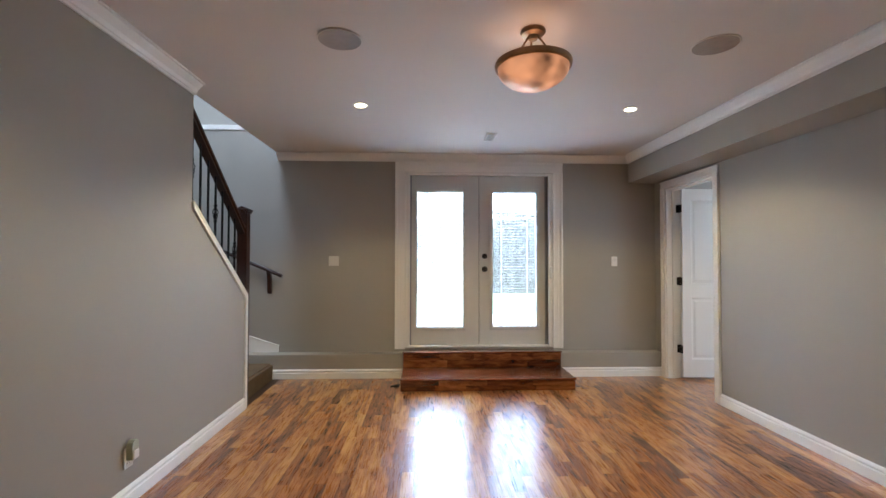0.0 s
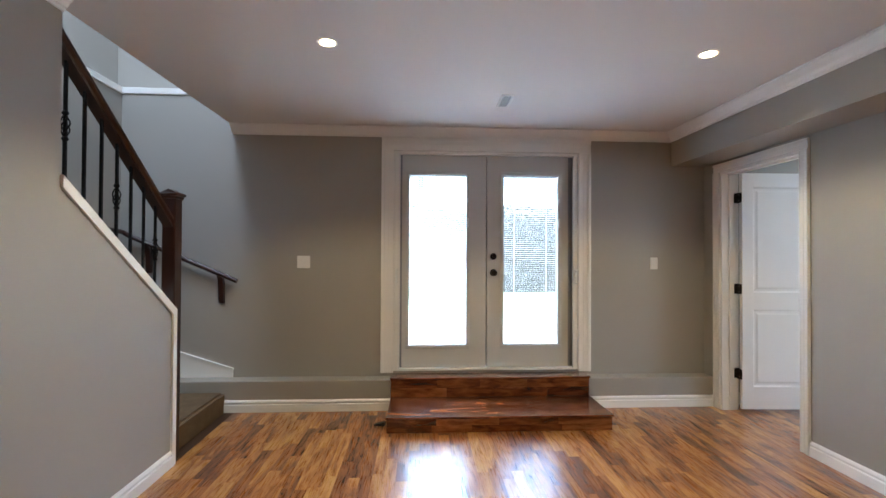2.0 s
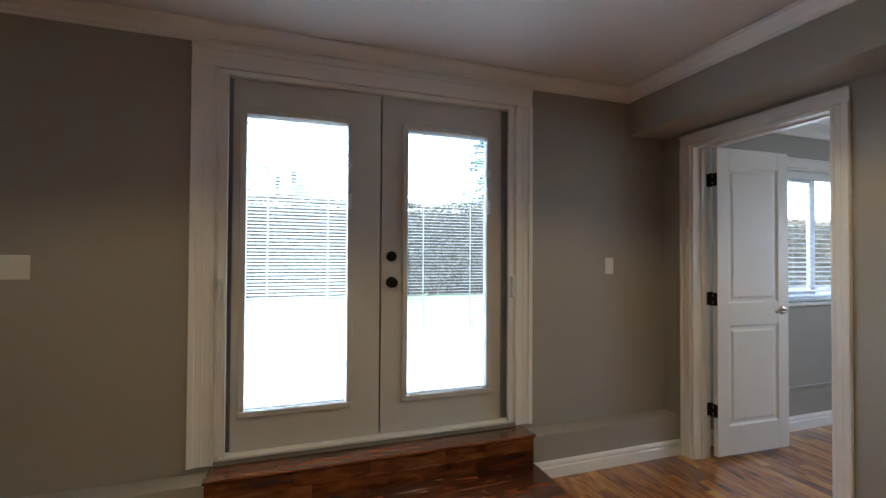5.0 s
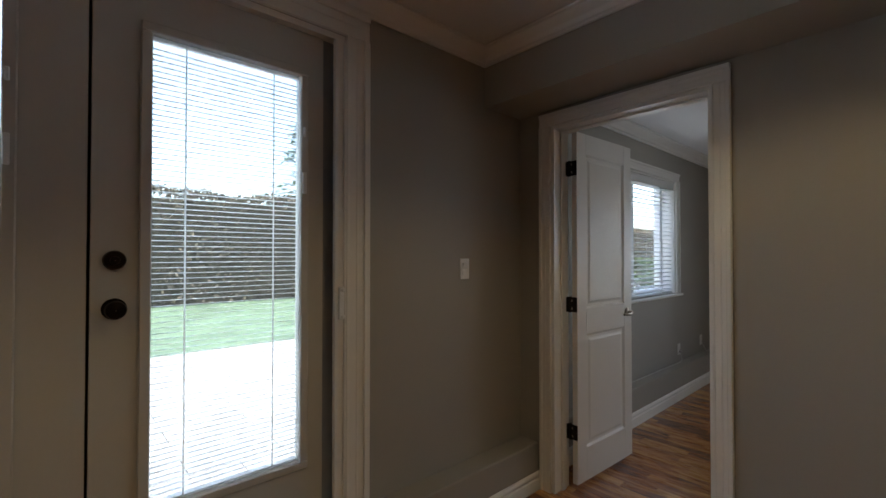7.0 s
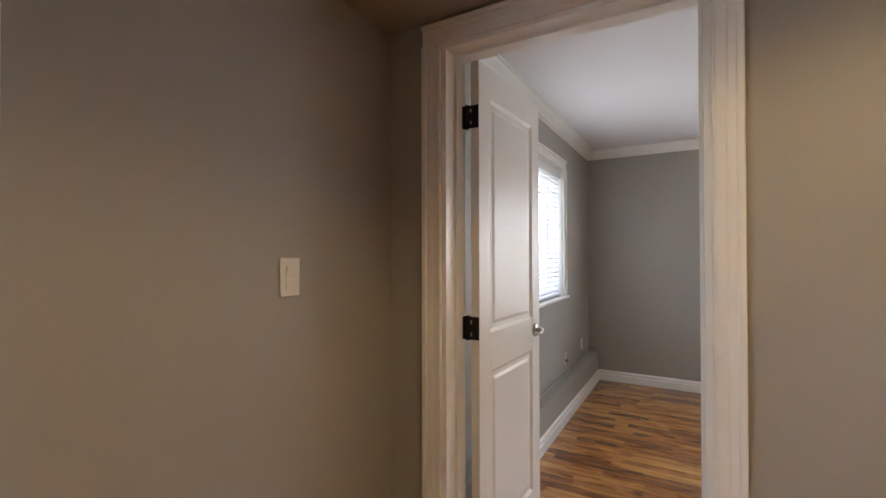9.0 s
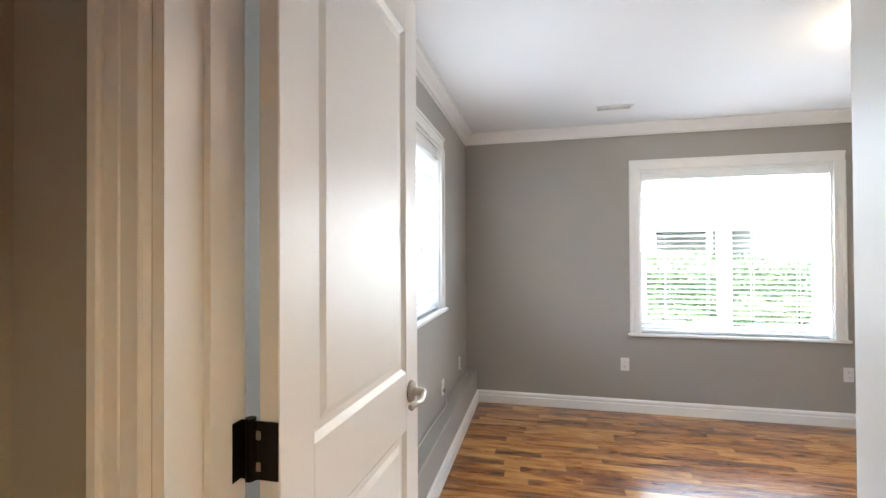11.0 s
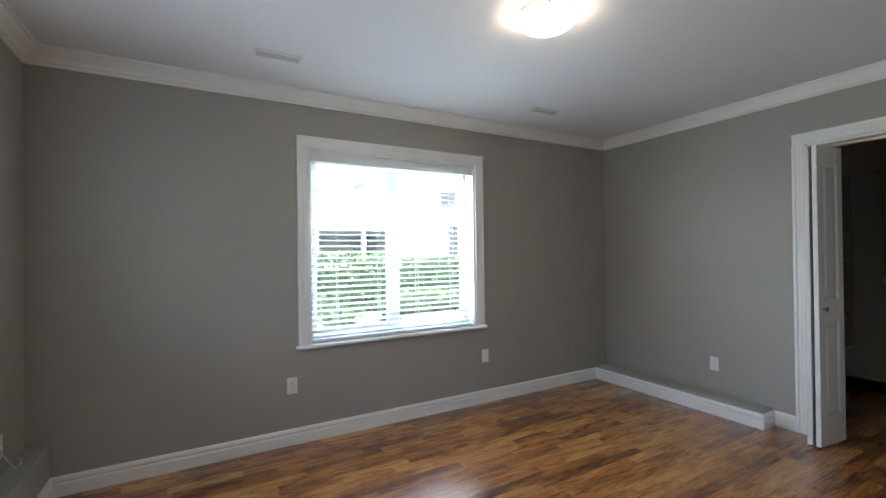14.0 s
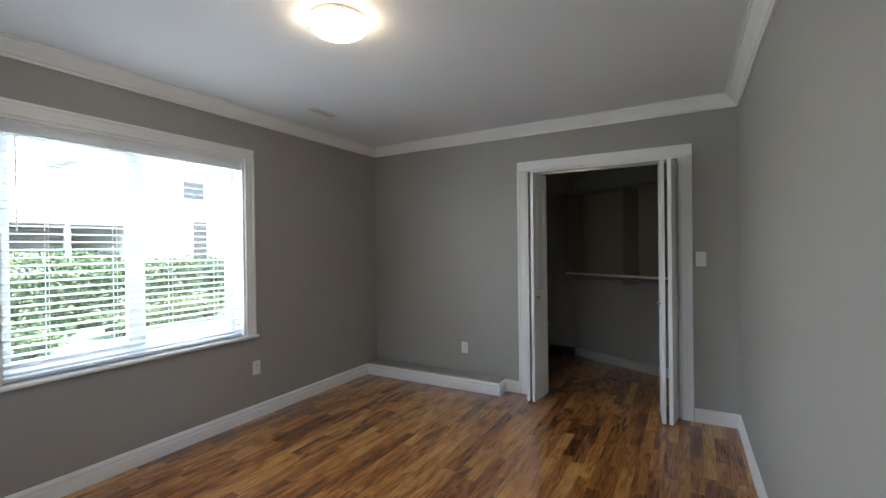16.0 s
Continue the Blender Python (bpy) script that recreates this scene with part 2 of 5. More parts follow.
M_NEEDLE = leafy("conifer_needles", [(0.1, (0.012, 0.030, 0.016)), (1.0, (0.05, 0.085, 0.04))], 1.0)
M_BARK = surface("grey_brown_bark", (0.12, 0.085, 0.06), 0.9, 0.3, 6.0, 0.8, 60)
M_STUCCO = surface("pale_stucco", (0.66, 0.65, 0.62), 0.85, 0.06, 1.0, 0.4, 90)
M_ROOF = surface("grey_asphalt_shingle", (0.30, 0.295, 0.29), 0.9, 0.2, 1.5, 0.5, 40)
M_ASPHALT = surface("asphalt", (0.055, 0.055, 0.057), 0.9, 0.2, 2.0, 0.5, 150)
M_CARPAINT = surface("silver_car_paint", (0.45, 0.46, 0.48), 0.25, 0.03, 3.0, metal=0.5, coat=0.6)
M_BLACK = surface("black_rubber", (0.02, 0.02, 0.02), 0.7, 0.1, 10.0)
M_DARKGLASS = surface("dark_window_glass", (0.02, 0.024, 0.03), 0.25, 0.1, 2.0)
M_VENT = surface("grey_enamel_vent", (0.58, 0.59, 0.58), 0.5, 0.04, 9.0)
# pale blue stands for sky reflected in the panes, put in as colour
M_SKYGLASS = surface("sky_reflection_window_glass", (0.13, 0.16, 0.19), 0.2, 0.08, 2.0)
M_PALELEAF = leafy("pale_shrub_leaves", [(0.1, (0.085, 0.110, 0.060)), (0.6, (0.12, 0.155, 0.085)), (1.0, (0.17, 0.20, 0.12))], 1.5)
M_CABLE = surface("white_cable", (0.6, 0.6, 0.58), 0.5, 0.03, 9.0)
M_JADE = surface("pale_green_translucent_plastic", (0.42, 0.46, 0.36), 0.3, 0.05, 9.0)


# ---------------------------------------------------------------- mesh helpers
def box(bm, x0, x1, y0, y1, z0, z1, r=0.0):
    """A box with chamfered edges where r is given."""
    x0, x1, y0, y1, z0, z1 = min(x0, x1), max(x0, x1), min(y0, y1), max(y0, y1), min(z0, z1), max(z0, z1)
    v = [bm.verts.new(p) for p in ((x0, y0, z0), (x1, y0, z0), (x1, y1, z0), (x0, y1, z0), (x0, y0, z1), (x1, y0, z1), (x1, y1, z1), (x0, y1, z1))]
    fs = [bm.faces.new([v[i] for i in q]) for q in ((3, 2, 1, 0), (4, 5, 6, 7), (0, 1, 5, 4), (1, 2, 6, 5), (2, 3, 7, 6), (3, 0, 4, 7))]
    if r:
        es = list({e for f in fs for e in f.edges})
        bmesh.ops.bevel(bm, geom=es, offset=r, segments=1, affect="EDGES")
    return bm


def prism(bm, pts, a0, a1, axis):
    """A closed outline pushed along an axis: pts are the two other coordinates in order x, y, z."""
    def at(p, a):
        return {"x": (a, p[0], p[1]), "y": (p[0], a, p[1]), "z": (p[0], p[1], a)}[axis]
    lo = [bm.verts.new(at(p, a0)) for p in pts]
    hi = [bm.verts.new(at(p, a1)) for p in pts]
    n = len(pts)
    bm.faces.new(lo[::-1])
    bm.faces.new(hi)
    for i in range(n):
        j = (i + 1) % n
        bm.faces.new([lo[i], lo[j], hi[j], hi[i]])
    bmesh.ops.recalc_face_normals(bm, faces=bm.faces)
    return bm


def tube(bm, p, q, r, sides=10, r2=None):
    """A round bar from p to q."""
    p, q = Vector(p), Vector(q)
    d = (q - p).normalized()
    u = d.orthogonal().normalized()
    w = d.cross(u)
    r2 = r if r2 is None else r2
    ring = lambda c, rr: [bm.verts.new(c + (u * math.cos(a) + w * math.sin(a)) * rr) for a in [2 * math.pi * k / sides for k in range(sides)]]
    a, b = ring(p, r), ring(q, r2)
    for i in range(sides):
        j = (i + 1) % sides
        bm.faces.new([a[i], a[j], b[j], b[i]])
    bm.faces.new(a[::-1])
    bm.faces.new(b)
    return bm


def lathe(bm, prof, sides=32, axis="z", at=(0, 0, 0)):
    """Turns a list of (radius, height) round an axis."""
    rings = []
    for r, h in prof:
        ring = []
        for k in range(sides):
            a = 2 * math.pi * k / sides
            c, s = max(r, 1e-4) * math.cos(a), max(r, 1e-4) * math.sin(a)
            p = {"z": (c, s, h), "y": (c, h, s), "x": (h, c, s)}[axis]
            ring.append(bm.verts.new((p[0] + at[0], p[1] + at[1], p[2] + at[2])))
        rings.append(ring)
    for a, b in zip(rings, rings[1:]):
        for i in range(sides):
            j = (i + 1) % sides
            bm.faces.new([a[i], a[j], b[j], b[i]])
    if prof[0][0] > 0.0011 and prof[-1][0] > 0.0011:
        a, b = rings[-1], rings[0]
        for i in range(sides):
            j = (i + 1) % sides
            bm.faces.new([a[i], a[j], b[j], b[i]])
    bmesh.ops.recalc_face_normals(bm, faces=bm.faces)
    return bm


def pipe(bm, pts, r, sides=8):
    """A bent round bar through points."""
    pts = [Vector(p) for p in pts]
    rings = []
    for i, p in enumerate(pts):
        d = (pts[min(i + 1, len(pts) - 1)] - pts[max(i - 1, 0)]).normalized()
        u = d.cross(Vector((0.31, 0.17, 0.93))).normalized()
        w = d.cross(u)
        rings.append([bm.verts.new(p + (u * math.cos(a) + w * math.sin(a)) * r) for a in [2 * math.pi * k / sides for k in range(sides)]])
    for a, b in zip(rings, rings[1:]):
        for i in range(sides):
            j = (i + 1) % sides
            bm.faces.new([a[i], a[j], b[j], b[i]])
    bm.faces.new(rings[0][::-1])
    bm.faces.new(rings[-1])
    bmesh.ops.recalc_face_normals(bm, faces=bm.faces)
    return bm


def sweep(bm, path, prof, closed=False):
    """A moulding: prof is a closed outline of (distance from the wall, height); the room lies to the left of the path. Corners are mitred."""
    n = len(path)
    rings = []
    for i, (x, y) in enumerate(path):
        p = Vector((x, y))
        dirs = []
        if i > 0 or closed:
            dirs.append((p - Vector(path[i - 1])).normalized())
        if i < n - 1 or closed:
            dirs.append((Vector(path[(i + 1) % n]) - p).normalized())
        ns = [Vector((-d.y, d.x)) for d in dirs]
        m = ns[0] if len(ns) == 1 else (ns[0] + ns[1]) / max(0.2, 1 + ns[0].dot(ns[1]))
        rings.append([bm.verts.new((x + m.x * d, y + m.y * d, z)) for d, z in prof])
    k = len(prof)
    pairs = list(zip(rings, rings[1:])) + ([(rings[-1], rings[0])] if closed else [])
    for a, b in pairs:
        for i in range(k):
            j = (i + 1) % k
            bm.faces.new([a[i], b[i], b[j], a[j]])
    if not closed:
        bm.faces.new(rings[0])
        bm.faces.new(rings[-1][::-1])
    bmesh.ops.recalc_face_normals(bm, faces=bm.faces)
    return bm


def mesh_of(name, bm, material, smooth=False):
    me = bpy.data.meshes.new(name)
    bm.to_mesh(me)
    bm.free()
    me.materials.append(material)
    if smooth:
        me.polygons.foreach_set("use_smooth", [True] * len(me.polygons))
        me.set_sharp_from_angle(angle=radians(38))
    return me


def part(name, bm, material, parent, label="", smooth=False):
    ob = new(name, mesh_of(name, bm, material, smooth))
    ob.parent = parent
    if label:
        ob["label"] = label
    return ob


def share(name, me, parent, place, rot=(0, 0, 0)):
    ob = new(name, me)
    ob.parent = parent
    ob.location = place
    ob.rotation_euler = rot
    return ob


def thing(name, m, label, category, group="", kind=""):
    ob = new(name)
    ob.empty_display_size = 0.1
    ob.matrix_world = m
    return tagged(ob, label, category, group, kind)


def solid(name, bm, material, label, category, kind="structure", smooth=False, group=""):
    ob = new(name, mesh_of(name, bm, material, smooth))
    return tagged(ob, label, category, group, kind)


B = bmesh.new


# ---------------------------------------------------------------- the large structure
X_L, X_R, X_E = -1.65, 2.75, 6.41
Y_S, Y_N = -3.2, 5.095
X_BW, Y_C = 2.90, 0.40


def back_x(y):
    """The bedroom face of the partition, which runs a little out of square."""
    return 2.942 - (y - 0.40) * 0.0106


SOFFIT_X, SOFFIT_Z = 2.42, 2.275
X_SW = -2.74
DD = (-0.26, 1.50, 0.315, 2.385)
NW = (3.98, 5.315, 1.015, 2.165)
EW = (2.09, 3.545, 0.70, 2.135)
ID = (4.01, 4.862, 2.178)
CL = (3.33, 4.605, 2.11)

bm = B()
for a, b, c, d in ((X_SW - 0.2, DD[0], 0, 2.86), (DD[0], DD[1], 0, DD[2]), (DD[0], DD[1], DD[3], 2.86), (DD[1], NW[0], 0, 2.86), (NW[0], NW[1], 0, NW[2]), (NW[0], NW[1], NW[3], 2.86), (NW[1], X_E + 0.2, 0, 2.86)):
    box(bm, a, b, Y_N, Y_N + 0.2, c, d)
solid("wall_north", bm, M_WALL, "greige painted plaster wall with a garden door and window", "wall")
bm = B()
for a, b, c, d in ((-1.5, EW[0], 0, 2.8), (EW[0], EW[1], 0, EW[2]), (EW[0], EW[1], EW[3], 2.8), (EW[1], Y_N, 0, 2.8)):
    box(bm, X_E, X_E + 0.2, a, b, c, d)
solid("wall_east", bm, M_WALL, "greige painted bedroom wall with a wide window", "wall")
bm = B()
for a, b, c, d in ((Y_S, ID[0], 0, 2.62), (ID[0], ID[1], ID[2], 2.62), (ID[1], Y_N, 0, 2.62)):
    prism(bm, [(X_R, a), (back_x(a), a), (back_x(b), b), (X_R, b)], c, d, "z")
solid("wall_partition", bm, M_WALL, "greige painted partition with a doorway to the bedroom", "wall")
bm = B()
for a, b, c, d in ((X_BW, CL[0], 0, 2.6), (CL[0], CL[1], CL[2], 2.6), (CL[1], X_E, 0, 2.6)):
    box(bm, a, b, Y_C - 0.12, Y_C, c, d)
solid("wall_closet", bm, M_WALL, "greige painted bedroom wall with the closet opening", "wall")
bm = B()
prism(bm, [(Y_S, 0), (3.99, 0), (3.99, 1.005), (3.055, 1.728), (3.055, 2.62), (Y_S, 2.62)], X_L - 0.12, X_L, "x")
solid("wall_west", bm, M_WALL, "greige painted wall stepping down to a sloped stair knee wall", "wall")
solid("wall_south", box(B(), X_SW, X_R, Y_S - 0.15, Y_S, 0, 2.62), M_WALL, "plain greige painted wall", "wall")
solid("wall_stairwell_west", box(B(), X_SW - 0.2, X_SW, -0.2, Y_N, 0, 2.86), M_WALL, "greige painted stairwell wall", "wall")
solid("wall_stairwell_end", box(B(), X_SW, X_L - 0.13, -0.2, -0.05, 0, 5.0), M_WALL, "plain stairwell end wall", "wall")
bm = B()
box(bm, X_SW - 0.32, X_SW - 0.12, -0.2, Y_N + 0.12, 2.92, 5.0)
box(bm, X_SW - 0.12, X_L + 0.3, Y_N + 0.12, Y_N + 0.3, 2.92, 5.0)
solid("wall_stairwell_upper", bm, M_WALL, "greige upper stairwell wall set back above the ledge", "wall")
solid("wall_stairwell_east", box(B(), -1.752, -1.652, -0.05, Y_N + 0.11, 2.80, 5.0), M_WALL, "plain upper stairwell wall", "wall")
solid("soffit", box(B(), SOFFIT_X, X_R, Y_S, Y_N, SOFFIT_Z, 2.62), M_WALL, "greige boxed soffit under the ceiling", "soffit")
# ceilings
bm = B()
box(bm, -1.752, SOFFIT_X, Y_S, Y_N, CEIL, CEIL + 0.2)
solid("ceiling", bm, M_CEIL, "matt off-white plaster ceiling of the main room", "ceiling")
solid("ceiling_bedroom", box(B(), X_BW, X_E, Y_C, Y_N, CEIL_B, CEIL_B + 0.2), M_CEIL_DAYLIT, "matt white plaster bedroom ceiling, coloured lighter and bluer for daylight", "ceiling")
solid("ceiling_closet", box(B(), X_BW, X_E, -1.5, Y_C - 0.12, 2.45, 2.6), M_CEIL, "plain closet ceiling", "ceiling")
solid("ceiling_stairwell", box(B(), X_SW - 0.32, X_L + 0.3, -0.2, Y_N + 0.3, 5.0, 5.1), M_CEIL, "plain stairwell ceiling", "ceiling")
# closet shell with a slanting back wall
bm = B()
box(bm, X_BW, 2.98, -1.5, Y_C - 0.12, 0, 2.45)
box(bm, 5.05, 5.15, -1.5, Y_C - 0.12, 0, 2.45)
prism(bm, [(2.98, -0.49), (4.55, -1.27), (5.05, -1.27), (5.05, -1.5), (2.98, -1.5)], 0, 2.45, "z")
solid("wall_closet_inner", bm, M_WALL, "greige painted closet walls with a slanting back", "wall")
# foundation ledges
solid("ledge_main", box(box(B(), 1.545, X_R, 4.955, Y_N, 0, 0.272, 0.006), X_SW, -0.275, 4.955, Y_N, 0, 0.272, 0.006), M_WALL, "painted foundation ledge along the wall foot", "ledge")
solid("ledge_bedroom", box(B(), X_BW, X_E, 4.99, Y_N, 0, 0.305, 0.006), M_WALL, "painted foundation ledge along the bedroom wall", "ledge")
solid("ledge_closet_wall", box(B(), 4.84, X_E, Y_C, 0.57, 0, 0.128, 0.005), M_WALL, "low painted ledge beside the closet", "ledge")
# stairwell ledge cap, white
bm = B()
box(bm, X_SW - 0.12, -1.752, Y_N - 0.015, Y_N + 0.12, 2.86, 2.918, 0.004)
box(bm, X_SW - 0.12, X_SW + 0.015, -0.05, Y_N - 0.016, 2.86, 2.918, 0.004)
solid("trim_stairwell", bm, M_TRIM, "white ledge cap round the stairwell", "trim")
# knee-wall cap and end trim
bm = B()
for x0, x1 in ((X_L - 0.135, X_L + 0.014),):
    prism(bm, [(3.058, 1.706), (3.058, 1.764), (4.004, 1.032), (4.004, 0.0005), (3.962, 0.0005), (3.962, 1.006)], x0, x1, "x")
solid("trim_knee_wall", bm, M_TRIM, "white painted cap on the sloped knee wall", "trim")

CROWN = [(0, -0.078), (0.010, -0.078), (0.012, -0.066), (0.020, -0.062), (0.030, -0.044), (0.048, -0.026), (0.056, -0.018), (0.060, -0.012), (0.072, -0.010), (0.072, 0), (0, 0)]
def crown(path, z, name, label, s):
    bm = B()
    sweep(bm, path, [(d * s, z + h * s - 0.001) for d, h in CROWN])
    solid(name, bm, M_TRIM, label, "crown moulding")
crown([(X_L, 3.055), (X_L, Y_S), (SOFFIT_X, Y_S), (SOFFIT_X, Y_N), (-1.752, Y_N)], CEIL, "trim_crown_main", "white crown moulding round the main room", 1.1)
crown([(back_x(Y_N), Y_N), (back_x(Y_C), Y_C), (X_E, Y_C), (X_E, Y_N), (back_x(Y_N), Y_N)], CEIL_B, "trim_crown_bedroom", "white crown moulding round the bedroom", 1.2)

BASE = [(0, 0.001), (0.018, 0.001), (0.018, 0.064), (0.015, 0.068), (0.008, 0.070), (0.008, 0.076), (0.014, 0.080), (0.015, 0.088), (0.011, 0.096), (0.005, 0.103), (0, 0.106)]
def skirting(path, name, label, s=1.0):
    bm = B()
    sweep(bm, path, [(d, h * s) for d, h in BASE])
    solid(name, bm, M_TRIM, label, "baseboard")
skirting([(X_L, 3.985), (X_L, Y_S), (X_R, Y_S), (X_R, 3.934)], "baseboard_main", "white stepped baseboard of the main room")
skirting([(X_R, 4.955), (1.548, 4.955)], "baseboard_ledge_east", "white baseboard along the ledge")
skirting([(-0.278, 4.955), (-1.735, 4.955)], "baseboard_ledge_west", "white baseboard along the ledge beside the stairs")
skirting([(back_x(3.933), 3.933), (back_x(Y_C), Y_C), (3.243, Y_C)], "baseboard_bedroom_west", "white baseboard of the bedroom")
skirting([(4.692, Y_C), (4.84, Y_C), (4.84, 0.57), (X_E, 0.57), (X_E, 4.99), (back_x(4.99), 4.99)], "baseboard_bedroom", "white baseboard round the bedroom", 1.08)
skirting([(5.05, Y_C - 0.12), (5.05, -1.27), (4.55, -1.27), (2.98, -0.49), (2.98, Y_C - 0.12)][1:4], "baseboard_closet", "white baseboard inside the closet")


# ---------------------------------------------------------------- casings, doors, windows
def casing_side(bm, x0, x1, z0, z1, inner, t=0.0):
    """One leg of a casing in the wall plane: flat board, raised back band, small inner bead. Room side is -y."""
    box(bm, x0, x1, -0.016, 0, z0, z1, 0.002)
    w = x1 - x0
    if inner == "right":
        box(bm, x0, x0 + 0.26 * w, -0.026, -0.0155, z0, z1, 0.003)
        box(bm, x1 - 0.12 * w, x1, -0.020, -0.0155, z0, z1, 0.002)
        box(bm, x0 + 0.5 * w, x0 + 0.58 * w, -0.019, -0.0155, z0, z1, 0.0015)
    else:
        box(bm, x1 - 0.26 * w, x1, -0.026, -0.0155, z0, z1, 0.003)
        box(bm, x0, x0 + 0.12 * w, -0.020, -0.0155, z0, z1, 0.002)
        box(bm, x1 - 0.58 * w, x1 - 0.5 * w, -0.019, -0.0155, z0, z1, 0.0015)
    return bm


def casing_head(bm, x0, x1, z0, z1):
    w = z1 - z0
    box(bm, x0, x1, -0.0165, 0, z0, z1, 0.002)
    box(bm, x0, x1, -0.027, -0.016, z1 - 0.26 * w, z1, 0.003)
    box(bm, x0 + w, x1 - w, -0.0205, -0.016, z0, z0 + 0.12 * w, 0.002)
    box(bm, x0 + 0.42 * w, x1 - 0.42 * w, -0.0195, -0.016, z1 - 0.58 * w, z1 - 0.5 * w, 0.0015)
    return bm


def casing(parent, half, z0, top, w, y=0.0, flip=False):
    """Two legs and a head round an opening that is centred on the thing."""
    made = [part("casing_leg", casing_side(B(), -half - w, -half, z0, top - 0.0005, "right"), M_TRIM, parent),
            part("casing_leg", casing_side(B(), half, half + w, z0, top - 0.0005, "left"), M_TRIM, parent),
            part("casing_head", casing_head(B(), -half - w, half + w, top, top + w), M_TRIM, parent)]
    for o in made:
        if flip:
            o.matrix_basis = pose(0, y, 0, 0, 0, 180)
        else:
            o.location.y = y


def tall_blind_slat(width, depth, drop=0.003, thick=0.0008, rows=4):
    """A bowed slat across x."""
    bm = B()
    top = [(-depth / 2 + depth * k / rows, drop * (1 - (2 * k / rows - 1) ** 2)) for k in range(rows + 1)]
    prism(bm, top + [(y, z - thick) for y, z in top[::-1]], -width / 2, width / 2, "x")
    return bm


def garden_door():
    """French doors with blinds between the panes, on a frame with sliding screen tracks."""
    x0, x1, z0, z1 = DD
    cx, half = (x0 + x1) / 2, (x1 - x0) / 2
    d = thing("door_1", pose(cx, Y_N, 0), "closed off-white French doors with glazed lights and inner blinds", "door", kind="structure")
    casing(d, half, 0.302, z1, 0.118)
    bm = B()
    for s in (-1, 1):
        box(bm, s * half, s * (half - 0.030), 0.001, 0.16, z0 + 0.001, z1 - 0.001)
    box(bm, -half + 0.03, half - 0.03, 0.001, 0.16, z1 - 0.028, z1 - 0.001)
    part("jamb", bm, M_TRIM, d)
    part("threshold", box(B(), -half + 0.031, half - 0.031, -0.012, 0.17, z0 + 0.001, z0 + 0.019, 0.003), M_TRIM, d, "white metal threshold")
    for s in (-1, 1):
        bm = B()
        a = half - 0.004
        box(bm, s * a, s * (a - 0.007), -0.022, 0.001, z0 + 0.022, z1 - 0.035, 0.002)
        box(bm, s * (a - 0.008), s * (a - 0.040), -0.010, 0.001, z0 + 0.022, z1 - 0.035, 0.002)
        tr = part("screen_track", bm, M_TRIM, d, "white screen track")
        edge = half - (0.075 if s < 0 else 0.088)
        part("track_lip", box(B(), s * (a - 0.041), s * (a - 0.054), -0.022, 0.001, z0 + 0.022, z1 - 0.035, 0.002), M_VINYL, tr, "bright aluminium lip")
        # added strip closing the recess beside the leaf, its shade painted in
        part("recess_shade_strip", box(B(), s * (half - 0.0305), s * (edge - 0.001), 0.046, 0.090, z0 + 0.022, z1 - 0.030), M_RECESS_SHADE, d, "dark strip coloured for the shade of the jamb recess")
        bm = B()
        xx = s * (a - 0.024)
        box(bm, xx - 0.011, xx + 0.011, -0.030, -0.009, 1.13, 1.27, 0.003)
        box(bm, xx - 0.008, xx + 0.008, -0.048, -0.031, 1.135, 1.15, 0.003)
        box(bm, xx - 0.008, xx + 0.008, -0.048, -0.031, 1.25, 1.265, 0.003)
        part("pull_handle", bm, M_VINYL, tr)
    leaves = ((-half + 0.075, -0.004, -0.117 - cx, 0.424 - cx), (0.005, half - 0.088, 0.785 - cx, 1.308 - cx))
    gz0, gz1 = 0.550, 2.165
    for i, (lx0, lx1, gx0, gx1) in enumerate(leaves):
        bm = B()
        ya, yb = 0.004, 0.046
        zb, zt = z0 + 0.022, z1 - 0.030
        box(bm, lx0, gx0, ya, yb, zb, zt)
        box(bm, gx1, lx1, ya, yb, zb, zt)
        box(bm, gx0, gx1, ya, yb, zb, gz0)
        box(bm, gx0, gx1, ya, yb, gz1, zt)
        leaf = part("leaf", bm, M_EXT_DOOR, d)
        leaf.location.y = 0.03
        bm = B()
        for (a, b, c, e) in ((gx0 - 0.034, gx1 + 0.034, gz0 - 0.034, gz0), (gx0 - 0.034, gx1 + 0.034, gz1, gz1 + 0.034), (gx0 - 0.034, gx0, gz0 + 0.0005, gz1 - 0.0005), (gx1, gx1 + 0.034, gz0 + 0.0005, gz1 - 0.0005)):
            box(bm, a, b, -0.010, 0.0035, c, e, 0.004)
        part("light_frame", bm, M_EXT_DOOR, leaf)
        for yy in (0.014, 0.040):
            g = part("glass_pane", box(B(), gx0, gx1, yy, yy + 0.003, gz0, gz1), M_GLASS, leaf)
            g.visible_shadow = False
        me = mesh_of("slat", tall_blind_slat(gx1 - gx0 - 0.008, 0.0155, 0.0016, 0.0005, 2), M_SLAT_THIN)
        pitch = 0.0190
        for k in range(int((gz1 - gz0 - 0.03) / pitch)):
            share("slat", me, leaf, ((gx0 + gx1) / 2, 0.0285, gz0 + 0.016 + k * pitch), (radians(34 if i == 0 else -5), 0, 0))
        part("head_rail", box(B(), gx0 + 0.002, gx1 - 0.002, 0.020, 0.037, gz1 - 0.014, gz1 - 0.001), M_SLAT, leaf)
        part("bottom_rail", box(B(), gx0 + 0.003, gx1 - 0.003, 0.021, 0.036, gz0 + 0.001, gz0 + 0.009), M_SLAT, leaf)
        for fx in (0.2, 0.8):
            xx = gx0 + fx * (gx1 - gx0)
